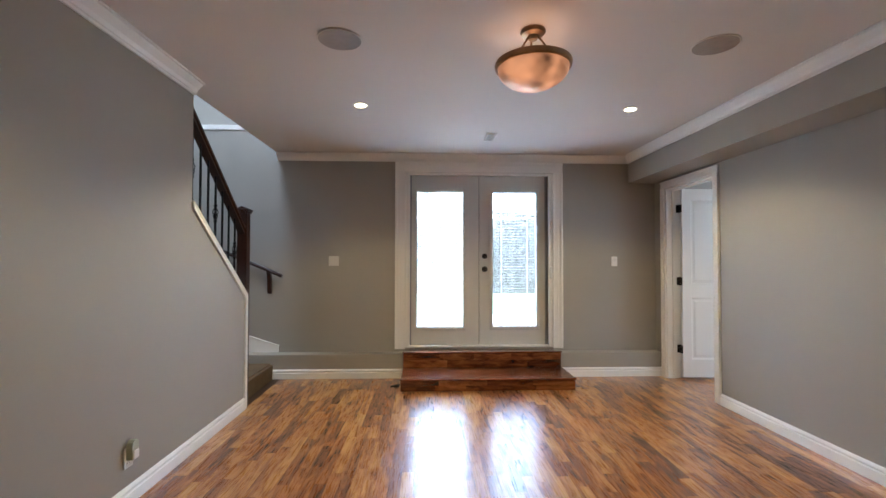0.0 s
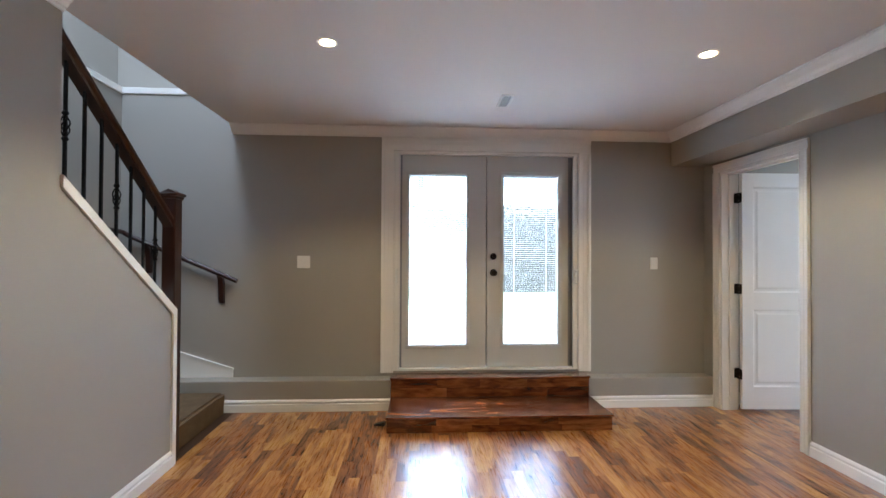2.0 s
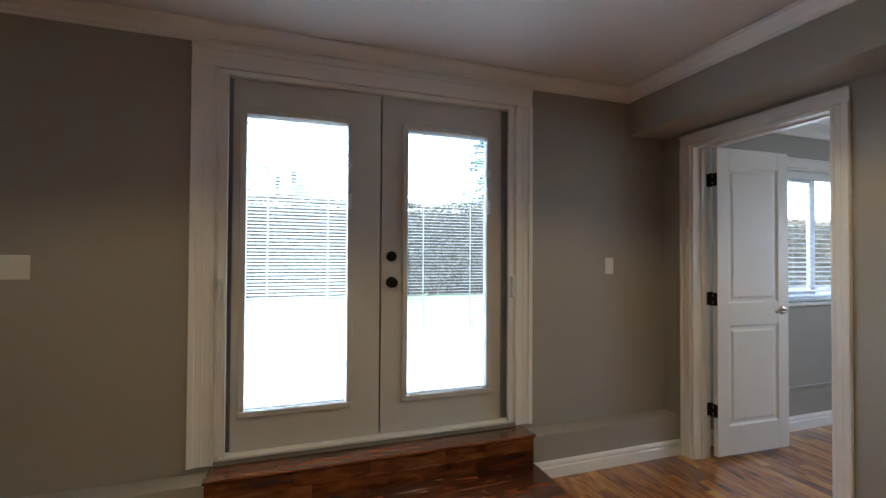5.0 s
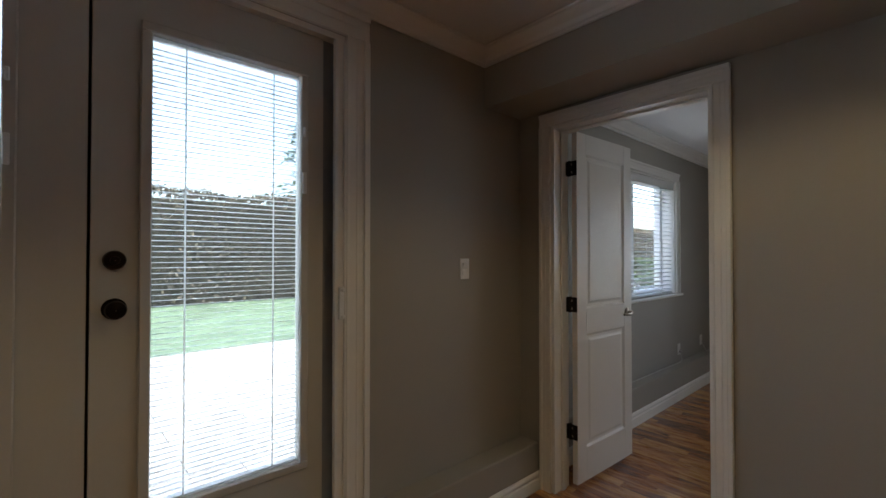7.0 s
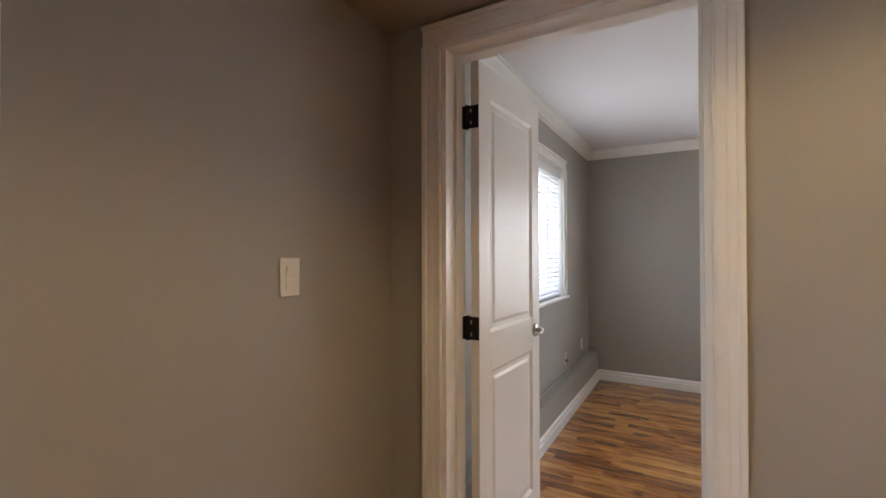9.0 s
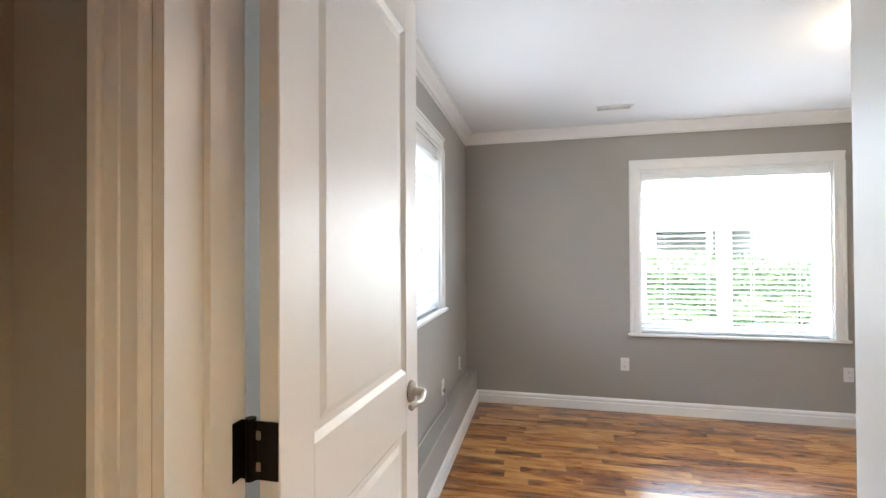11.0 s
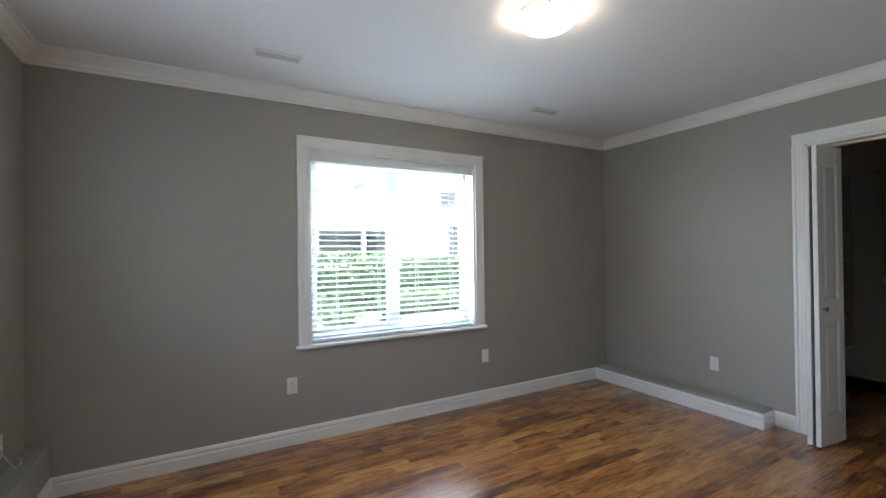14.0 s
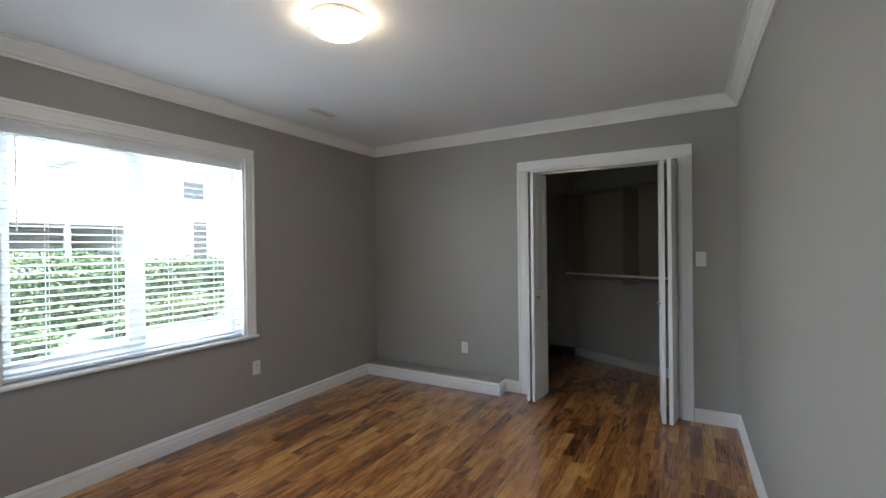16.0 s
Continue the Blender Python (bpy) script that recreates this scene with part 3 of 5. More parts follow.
            part("ladder_cord", box(B(), xx - 0.003, xx + 0.003, 0.0186, 0.0192, gz0 + 0.01, gz1 - 0.014), M_SLAT_THIN, leaf)
        hx = gx1 + 0.012
        bm = B()
        box(bm, hx - 0.008, hx + 0.008, -0.022, -0.009, gz1 - 0.50, gz1 - 0.41, 0.003)
        box(bm, hx - 0.006, hx + 0.006, -0.020, -0.009, gz1 - 0.26, gz1 - 0.22, 0.003)
        part("blind_slider", bm, M_SLAT, leaf, "white blind tilt slider")
        if i == 1:
            kx = 0.686 - cx
            part("deadbolt", lathe(B(), [(0.030, 0.003), (0.032, -0.004), (0.028, -0.014), (0.014, -0.017), (0.012, -0.026), (0.001, -0.027)], 28, "y", (kx, 0, 1.392)), M_BRONZE, leaf, "dark bronze deadbolt", True)
            part("door_knob", lathe(B(), [(0.033, 0.003), (0.034, -0.005), (0.027, -0.012), (0.012, -0.016), (0.012, -0.034), (0.024, -0.040), (0.030, -0.052), (0.026, -0.064), (0.001, -0.069)], 28, "y", (kx, 0, 1.236)), M_BRONZE, leaf, "dark bronze knob", True)
    # strip behind the leaf gap, dark in colour to give the gap its shade
    part("astragal", box(B(), -0.020, 0.020, 0.0765, 0.088, z0 + 0.024, z1 - 0.032, 0.002), M_BRONZE, d, "meeting strip coloured dark for the shaded leaf gap")


def panel_leaf(w, h, t, panels, m=None, rail=0.095):
    """A moulded panel door leaf: from x=0 to w, centred on y=0; panels are (z0, z1)."""
    bm = B()
    box(bm, 0, rail, -t / 2, t / 2, 0, h, 0.002)
    box(bm, w - rail, w, -t / 2, t / 2, 0, h, 0.002)
    zs = [0] + [z for p in panels for z in p] + [h]
    for a, b in zip(zs[::2], zs[1::2]):
        box(bm, rail - 0.0005, w - rail + 0.0005, -t / 2 + 0.0003, t / 2 - 0.0003, a, b)
    for a, b in panels:
        for s in (-1, 1):
            # sloped sticking, recessed margin, raised field
            steps = [(0.0, t / 2 - 0.0004), (0.014, t / 2 - 0.009), (0.030, t / 2 - 0.009), (0.046, t / 2 - 0.004)]
            rings = []
            for o, y in steps:
                rings.append([bm.verts.new((x, s * y, z)) for x, z in ((rail + o, a + o), (w - rail - o, a + o), (w - rail - o, b - o), (rail + o, b - o))])
            for r0, r1 in zip(rings, rings[1:]):
                for i in range(4):
                    j = (i + 1) % 4
                    bm.faces.new([r0[i], r0[j], r1[j], r1[i]])
            bm.faces.new(rings[-1])
    bmesh.ops.recalc_face_normals(bm, faces=bm.faces)
    return bm


def lever(parent, x, z, side, t):
    """A rose with a curved lever, on one face of a leaf; the lever points back to the hinges."""
    y = side * t / 2
    rose = part("rose", lathe(B(), [(0.030, y), (0.031, y + side * 0.004), (0.026, y + side * 0.010), (0.012, y + side * 0.013), (0.011, y + side * 0.042), (0.001, y + side * 0.044)], 26, "y", (x, 0, z)), M_NICKEL, parent, "brushed nickel rose", True)
    yy = y + side * 0.038
    pts = [(x + 0.006, yy, z)] + [(x - 0.018 * k, yy + side * 0.010 * math.sin(k * 0.5), z - 0.002 * k - 0.006 * math.sin(k * 0.9)) for k in range(1, 7)]
    part("lever", pipe(B(), pts, 0.0085, 10), M_NICKEL, rose, "brushed nickel lever", True)


def bedroom_door():
    y0, y1, top = ID
    cy, half = (y0 + y1) / 2, (y1 - y0) / 2
    # local x runs along the wall: to the south as seen from the main room
    d = thing("door_2", pose(X_R, cy, 0, 0, 0, -90), "white moulded two-panel bedroom door standing open on black hinges", "door", kind="structure")
    t = back_x(cy) - X_R
    casing(d, half, 0.001, top, 0.075)
    casing(d, half, 0.001, top, 0.075, t + 0.004, True)
    bm = B()
    for s in (-1, 1):
        box(bm, s * half, s * (half - 0.018), -0.001, t + 0.001, 0.001, top - 0.0185)
        box(bm, s * (half - 0.0185), s * (half - 0.029), t - 0.085, t - 0.042, 0.001, top - 0.0295)
    box(bm, -half, half, -0.001, t + 0.001, top - 0.018, top)
    box(bm, -half + 0.0185, half - 0.0185, t - 0.085, t - 0.042, top - 0.029, top - 0.0185)
    part("jamb", bm, M_TRIM, d)
    # leaf, hinged on the north jamb at the bedroom face
    w, h, th = 0.662, 2.130, 0.036
    leaf = part("leaf", panel_leaf(w, h, th, [(0.20, 0.895), (1.05, 2.005)], rail=0.100), M_DOOR, d)
    # in the frame of the thing: leaf points out into the bedroom (+y), swung a little past square
    leaf.matrix_basis = pose(-half + 0.067, t - 0.008, 0.028, 0, 0, 87.6)
    lever(leaf, w - 0.066, 0.990, -1, th)
    lever(leaf, w - 0.066, 0.990, 1, th)
    part("latch_plate", box(B(), w - 0.0005, w + 0.0015, -0.012, 0.012, 0.960, 1.020), M_NICKEL, leaf)
    for z in (0.338, 1.108, 1.938):
        bm = B()
        box(bm, -half + 0.0185, -half + 0.021, t - 0.055, t - 0.0125, z - 0.045, z + 0.045, 0.0008)
        box(bm, -half + 0.0495, -half + 0.0845, t - 0.0115, t - 0.0088, z - 0.045, z + 0.045, 0.0008)
        tube(bm, (-half + 0.035, t - 0.008, z - 0.048), (-half + 0.035, t - 0.008, z + 0.048), 0.0085, 10)
        box(bm, -half + 0.0185, -half + 0.050, t - 0.0122, t - 0.0095, z - 0.045, z + 0.045)
        hg = part("hinge", bm, M_BRONZE, d, "black butt hinge")
        for dz in (-0.024, 0.024):
            part("screw", box(B(), -half + 0.048, -half + 0.056, t - 0.0140, t - 0.0126, z + dz - 0.007, z + dz + 0.007, 0.001), M_NICKEL, hg)


def window(name, m, half, z0, z1, label, depth=0.2, n_slats=30, tilt=0):
    """A slider window in an opening z0..z1, local -y is the room, with casing, stool and apron."""
    d = thing(name, m, label, "window", kind="structure")
    casing(d, half, z0 + 0.0005, z1, 0.082)
    bm = B()
    for s in (-1, 1):
        box(bm, s * half, s * (half - 0.016), -0.001, depth - 0.075, z0 + 0.0005, z1 - 0.0005)
    box(bm, -half + 0.016, half - 0.016, -0.001, depth - 0.075, z1 - 0.017, z1 - 0.0005)
    part("jamb_liner", bm, M_TRIM, d)
    part("window_sill", box(box(B(), -half - 0.10, half + 0.10, -0.045, -0.0005, z0 - 0.024, z0 - 0.0005, 0.006), -half + 0.001, half - 0.001, -0.0005, depth - 0.076, z0 - 0.022, z0 - 0.0005), M_TRIM, d, "white moulded stool")
    ya, yb = depth - 0.074, depth - 0.004
    bm = B()
    f = 0.050
    box(bm, -half, -half + f, ya, yb, z0, z1, 0.004)
    box(bm, half - f, half, ya, yb, z0, z1, 0.004)
    box(bm, -half + f + 0.0005, half - f - 0.0005, ya, yb, z0, z0 + f, 0.004)
    box(bm, -half + f + 0.0005, half - f - 0.0005, ya, yb, z1 - f, z1, 0.004)
    part("window_frame", bm, M_VINYL, d)
    bm = B()
    box(bm, -0.062, 0.012, ya + 0.008, yb - 0.030, z0 + f + 0.0005, z1 - f - 0.0005, 0.004)
    box(bm, -0.010, 0.064, yb - 0.029, yb - 0.004, z0 + f + 0.0005, z1 - f - 0.0005, 0.004)
    part("meeting_stile", bm, M_VINYL, d)
    bm = B()
    for (a, b) in ((-half + f + 0.001, -0.0625),):
        box(bm, a, a + 0.036, ya + 0.010, yb - 0.032, z0 + f + 0.001, z1 - f - 0.001, 0.003)
        box(bm, a + 0.0365, b, ya + 0.010, yb - 0.032, z0 + f + 0.001, z0 + f + 0.037, 0.003)
        box(bm, a + 0.0365, b, ya + 0.010, yb - 0.032, z1 - f - 0.037, z1 - f - 0.001, 0.003)
    part("sash", bm, M_VINYL, d)
    for a, b, y in ((-half + f + 0.037, -0.0625, ya + 0.022), (0.0645, half - f - 0.001, yb - 0.016)):
        g = part("glass_pane", box(B(), a, b, y, y + 0.004, z0 + f, z1 - f), M_GLASS, d)
        g.visible_shadow = False
    # the blind is a thing of its own
    bl = thing("window_blind", m @ Matrix.Translation((0, 0, z0)), "white two-inch slat blind, lowered with slats open", "window blind", "bedroom window blinds")
    h = z1 - z0
    w = 2 * half - 0.045
    bm = B()
    box(bm, -w / 2 - 0.004, w / 2 + 0.004, 0.008, 0.020, h - 0.092, h - 0.020, 0.003)
    box(bm, -w / 2 - 0.004, w / 2 + 0.004, 0.0035, 0.0085, h - 0.036, h - 0.021, 0.002)
    box(bm, -w / 2 - 0.004, w / 2 + 0.004, 0.0045, 0.0085, h - 0.091, h - 0.078, 0.002)
    part("valance", bm, M_SLAT, bl)
    part("head_rail", box(B(), -w / 2, w / 2, 0.024, 0.074, h - 0.070, h - 0.020, 0.002), M_SLAT, bl)
    me = mesh_of("slat", tall_blind_slat(w, 0.049, 0.0025, 0.0026, 4), M_SLAT)
    top, bot = h - 0.10, 0.052
    for k in range(n_slats):
        share("slat", me, bl, (0, 0.049, bot + (top - bot) * k / (n_slats - 1)), (radians(tilt), 0, 0))
    part("bottom_rail", box(B(), -w / 2, w / 2, 0.024, 0.074, 0.006, 0.024, 0.003), M_SLAT, bl)
    for fx in (-0.36, -0.12, 0.12, 0.36):
        for yy in (0.0225, 0.0745):
            part("ladder_cord", box(B(), fx * w - 0.0015, fx * w + 0.0015, yy, yy + 0.001, 0.024, h - 0.07), M_SLAT, bl)
    part("tilt_wand", tube(B(), (-w / 2 + 0.06, 0.016, h - 0.09), (-w / 2 + 0.062, 0.016, h - 0.62), 0.004, 8), M_SLAT, bl)
    part("cord_tassel", lathe(B(), [(0.002, 0.03), (0.006, 0.02), (0.008, 0.0), (0.001, -0.002)], 10, "z", (w / 2 - 0.035, 0.012, 0.62)), M_SLAT, bl)


garden_door()
bedroom_door()
window("window_1", pose((NW[0] + NW[1]) / 2, Y_N, 0), (NW[1] - NW[0]) / 2, NW[2], NW[3], "white vinyl slider window with painted casing", 0.2, 25, 9)
window("window_2", pose(X_E, (EW[0] + EW[1]) / 2, 0, 0, 0, -90), (EW[1] - EW[0]) / 2, EW[2], EW[3], "wide white vinyl slider window with painted casing", 0.2, 30, 8)


def closet_opening():
    cx, half = (CL[0] + CL[1]) / 2, (CL[1] - CL[0]) / 2
    d = thing("door_3", pose(cx, Y_C, 0, 0, 0, 180), "white cased closet opening with two folded bifold doors", "door", kind="structure")
    casing(d, half, 0.001, CL[2], 0.084)
    bm = B()
    for s in (-1, 1):
        box(bm, s * half, s * (half - 0.016), -0.001, 0.121, 0.001, CL[2] - 0.0165)
    box(bm, -half, half, -0.001, 0.121, CL[2] - 0.016, CL[2])
    part("jamb", bm, M_TRIM, d)
    part("track", box(B(), -half + 0.017, half - 0.017, 0.045, 0.070, CL[2] - 0.040, CL[2] - 0.0165), M_NICKEL, d, "metal bifold track")
    w, h, t = 0.305, 2.045, 0.030
    for s in (-1, 1):
        # inner panel pivots at the jamb, the outer one folds back beside it
        for k, (tip, off) in enumerate(((9, 0.022), (-6, 0.150))):
            bm = panel_leaf(w, h, t, [(0.20, 0.84), (0.99, 1.92)], rail=0.062)
            p = part("bifold_panel", bm, M_DOOR, d)
            p.matrix_basis = pose(s * (half - off), 0.095, 0.012, 0, 0, -90 - s * tip)
            if k:
                part("knob", lathe(B(), [(0.008, 0.0), (0.008, -s * 0.012), (0.015, -s * 0.018), (0.016, -s * 0.026), (0.001, -s * 0.030)], 16, "y", (w - 0.05, -s * t / 2, 0.93)), M_NICKEL, p, "small nickel knob", True)


closet_opening()


# ---------------------------------------------------------------- stairs
def staircase():
    st = thing("staircase", pose(X_SW, 4.0, 0), "beige carpeted winder stairs rising beside the knee wall", "stairs")
    W = 1.005
    R = 0.182
    def tread(outline, z0, z1, name="tread"):
        bm = B()
        prism(bm, outline, z0, z1, "z")
        es = [e for e in bm.edges if all(abs(v.co.z - z1) < 1e-6 for v in e.verts)]
        bmesh.ops.bevel(bm, geom=es, offset=0.022, segments=3, affect="EDGES")
        part(name, bm, M_CARPET, st, "", True)
    far = 0.95
    # three winders fanned round the newel, the first faces the room
    tread([(W, 0.09), (W, far), (0.42, far), (W - 0.06, 0.03)], 0, R)
    tread([(W - 0.065, 0.03), (0.418, far), (0.002, far), (0.002, 0.55), (W - 0.09, 0.012)], 0, 2 * R)
    tread([(W - 0.095, 0.012), (0.002, 0.547), (0.002, 0.0), (W - 0.115, 0.0)], 0, 3 * R)
    for k in range(11):
        y1 = -0.002 - k * 0.246
        tread([(0.002, y1), (0.002, y1 - 0.268), (W - 0.035, y1 - 0.268), (W - 0.035, y1)], 0.10 + k * R, (4 + k) * R + k * 0.006)
    # white skirt board climbing along the back wall
    bm = B()
    xs = X_SW
    prism(bm, [(-1.72 - xs, 0.275), (-1.72 - xs, 0.345), (-2.20 - xs, 0.50), (0.001, 0.675), (0.001, 0.275)], Y_N - 4.0 - 0.018, Y_N - 4.0 - 0.001, "y")
    prism(bm, [(-1.714 - xs, 0.342), (-1.714 - xs, 0.356), (-2.20 - xs, 0.513), (0.001, 0.688), (0.001, 0.674), (-2.20 - xs, 0.499)], Y_N - 4.0 - 0.026, Y_N - 4.0 - 0.001, "y")
    part("skirt_board", bm, M_TRIM, st, "white painted skirt board")
    bm = B()
    prism(bm, [(0.96, 0.62), (0.96, 0.74), (-2.6, 3.47), (-2.6, 3.35)], 0.001, 0.018, "x")
    part("skirt_board", bm, M_TRIM, st, "white painted skirt board")


def balustrade():
    """Dark newel and sloped rail with iron balusters on the knee wall."""
    xm = X_L - 0.055
    b = thing("stair_balustrade", pose(xm, 4.052, 0), "dark stained newel and handrail with black iron balusters", "balustrade")
    bm = B()
    box(bm, -0.044, 0.044, -0.044, 0.044, 0.001, 1.785, 0.005)
    box(bm, -0.052, 0.052, -0.052, 0.052, 1.775, 1.795, 0.004)
    part("newel_post", bm, M_STAIN, b)
    bm = B()
    box(bm, -0.062, 0.062, -0.062, 0.062, 1.795, 1.818, 0.006)
    prism(bm, [(-0.05, 1.818), (0.05, 1.818), (0.0, 1.842)], -0.05, 0.05, "y")
    part("newel_cap", bm, M_STAIN, b)
    y0, y1 = 3.06 - 4.052, -0.045
    z_of = lambda y: 2.458 - (y + 0.992) * 0.86
    bm = B()
    prof = [(-0.030, -0.062), (0.030, -0.062), (0.030, -0.040), (0.022, -0.028), (0.034, -0.012), (0.034, 0.012), (0.022, 0.030), (-0.022, 0.030), (-0.034, 0.012), (-0.034, -0.012), (-0.022, -0.028), (-0.030, -0.040)]
    lo = [bm.verts.new((x, y0, z_of(y0) + z)) for x, z in prof]
    hi = [bm.verts.new((x, y1, z_of(y1) + z)) for x, z in prof]
    for i in range(len(prof)):
        j = (i + 1) % len(prof)
        bm.faces.new([lo[i], lo[j], hi[j], hi[i]])
    bm.faces.new(lo[::-1])
    bm.faces.new(hi)
    bmesh.ops.recalc_face_normals(bm, faces=bm.faces)
    part("handrail", bm, M_STAIN, b)
    cap = lambda y: 1.764 - (y + 4.052 - 3.058) * 0.7738
    for k in range(7):
        y = 3.150 + 0.119 * k - 4.052
        zb, zt = cap(y) + 0.002, z_of(y) - 0.05
        bm = B()
        w = 0.0065
        box(bm, -w, w, y - w, y + w, zb - 0.01, zt + 0.01)
        if k % 3 == 0:
            zm = (zb + zt) / 2
            for s in (-1, 1):
                lathe(bm, [(0.007, -0.012), (0.014, -0.006), (0.015, 0.0), (0.012, 0.007), (0.007, 0.012)], 10, "z", (0, y, zm + s * 0.062))
            for q in range(4):
                pts = []
                for j in range(9):
                    u = j / 8
                    a = q * math.pi / 2 + u * math.pi
                    r = 0.006 + 0.014 * math.sin(u * math.pi)
                    pts.append((r * math.cos(a), y + r * math.sin(a), zm - 0.052 + 0.104 * u))
                pipe(bm, pts, 0.0036, 6)
        part("baluster", bm, M_IRON, b, "basket-twist iron baluster" if k % 3 == 0 else "")


def wall_handrail():
    h = thing("wall_handrail", pose(-1.67, 5.03, 1.156), "dark stained round handrail on curved brackets along the stair wall", "handrail")
    run = X_SW + 0.07 + 1.67
    corner = (run, 0, 0.424 * -run)
    bm = B()
    pipe(bm, [(0, 0, 0), (run * 0.5, 0, -run * 0.212), (run + 0.05, 0, corner[2] - 0.02), (run + 0.012, -0.02, corner[2] + 0.01), (run, -0.07, corner[2] + 0.02), (run, -0.45, corner[2] + 0.035), (run, -0.85, corner[2] + 0.06), (run, -1.0, corner[2] + 0.13), (run, -1.7, corner[2] + 0.68)], 0.021, 12)
    part("rail", bm, M_STAIN, h, "", True)
    for f in (0.155, 0.8):
        x, z = run * f, -0.424 * run * f
        bm = B()
        prism(bm, [(0.0645, z - 0.27), (0.0645, z - 0.09), (0.034, z - 0.03), (0.012, z - 0.010), (-0.014, z - 0.014), (0.008, z - 0.05), (0.022, z - 0.12), (0.028, z - 0.22), (0.040, z - 0.27)], x - 0.021, x + 0.021, "x")
        part("bracket", bm, M_STAIN, h)


staircase()
balustrade()
wall_handrail()


# ---------------------------------------------------------------- steps to the garden door
def door_steps():
    s = thing("door_steps", pose(-0.27, 4.432, 0), "two red-brown laminate steps below the French doors", "steps")
    w = 1.812
    rng = random.Random(4)
    def boards(x0, x1, y0, y1, z0, z1, rows, name, along="x"):
        for r in range(rows):
            if along == "x":
                ya, yb = y0 + (y1 - y0) * r / rows, y0 + (y1 - y0) * (r + 1) / rows
                za, zb = z0, z1
            else:
                ya, yb = y0, y1
                za, zb = z0 + (z1 - z0) * r / rows, z0 + (z1 - z0) * (r + 1) / rows
            x = x0
            while x < x1 - 0.01:
                ln = rng.uniform(0.30, 0.52)
                xe = x1 if x1 - x - ln < 0.18 else x + ln
                part(name, box(B(), x + 0.0003, xe - 0.0003, ya + 0.0003, yb - 0.0003, za, zb, 0.0008), M_STEP, s)
                x = xe
    def nosing(x0, x1, y, z):
        bm = B()
        pts = [(y + 0.045, z - 0.0145), (y + 0.002, z - 0.0145), (y - 0.004, z - 0.008), (y - 0.003, z - 0.002), (y + 0.003, z + 0.002), (y + 0.045, z + 0.002)]
        prism(bm, pts, x0, x1, "x")
        part("nosing", bm, M_STEP, s)
    part("carcass", box(box(B(), 0.012, w - 0.012, 0.016, 0.52, 0.001, 0.112), 0.012, w - 0.012, 0.50, 0.62, 0.001, 0.286), M_JOINT, s)
    boards(0.002, w - 0.002, 0.004, 0.016, 0.002, 0.112, 2, "riser_board", "z")
    boards(0.0, w, 0.040, 0.486, 0.1135, 0.125, 6, "tread_board")
    nosing(-0.006, w + 0.006, -0.006, 0.125)
    boards(0.002, w - 0.002, 0.487, 0.499, 0.1255, 0.286, 2, "riser_board", "z")
    boards(0.0, w, 0.520, 0.640, 0.2875, 0.299, 2, "tread_board")
    nosing(-0.006, w + 0.006, 0.476, 0.299)
    for x in (-0.0005, w - 0.0115):
        part("side_board", box(box(B(), x, x + 0.012, 0.017, 0.4865, 0.002, 0.112), x, x + 0.012, 0.4995, 0.62, 0.002, 0.286), M_STEP, s)


door_steps()
# small dark wedge-shaped piece at the lower step's left end
bm = B()
prism(bm, [(0, 0), (0.09, 0), (0.09, 0.006), (0.01, 0.03), (0, 0.03)], -0.02, 0.02, "y")
w = solid("step_end_piece", bm, M_BLACK, "small black wedge-shaped end piece beside the step", "door stop", "thing")
w.matrix_world = pose(-0.295, 4.60, 0.0005, 0, 0, 165)


# ---------------------------------------------------------------- lamps and ceiling fittings
def downlights():
    d = thing("downlight", pose(CANS[0][0], CANS[0][1], CEIL), "lit recessed downlight with a white trim ring", "downlight", "main room downlights")
    part("trim_ring", lathe(B(), [(0.040, -0.0005), (0.058, -0.0005), (0.060, -0.003), (0.056, -0.006), (0.042, -0.005)], 40, "z"), M_PLATE, d, "", True)
    part("lens", lathe(B(), [(0.001, -0.0035), (0.030, -0.0045), (0.0415, -0.0035), (0.0415, -0.001), (0.001, -0.001)], 32, "z"), M_CAN_GLOW, d, "glowing lens", True)
    for x, y in CANS[1:]:
        copy_thing(d, pose(x, y, CEIL))


def speakers():
    d = thing("ceiling_speaker", pose(-0.50, 2.398, CEIL), "round grey ceiling speaker with a white rim", "speaker", "ceiling speakers")
    part("rim", lathe(B(), [(0.118, -0.0005), (0.126, -0.0005), (0.127, -0.003), (0.124, -0.006), (0.119, -0.006)], 48, "z"), M_PLATE, d, "", True)
    part("grille", lathe(B(), [(0.001, -0.0075), (0.06, -0.0075), (0.1185, -0.006), (0.1185, -0.001), (0.001, -0.001)], 48, "z"), M_GRILLE, d, "grey mesh grille", True)
    copy_thing(d, pose(1.655, 2.372, CEIL))


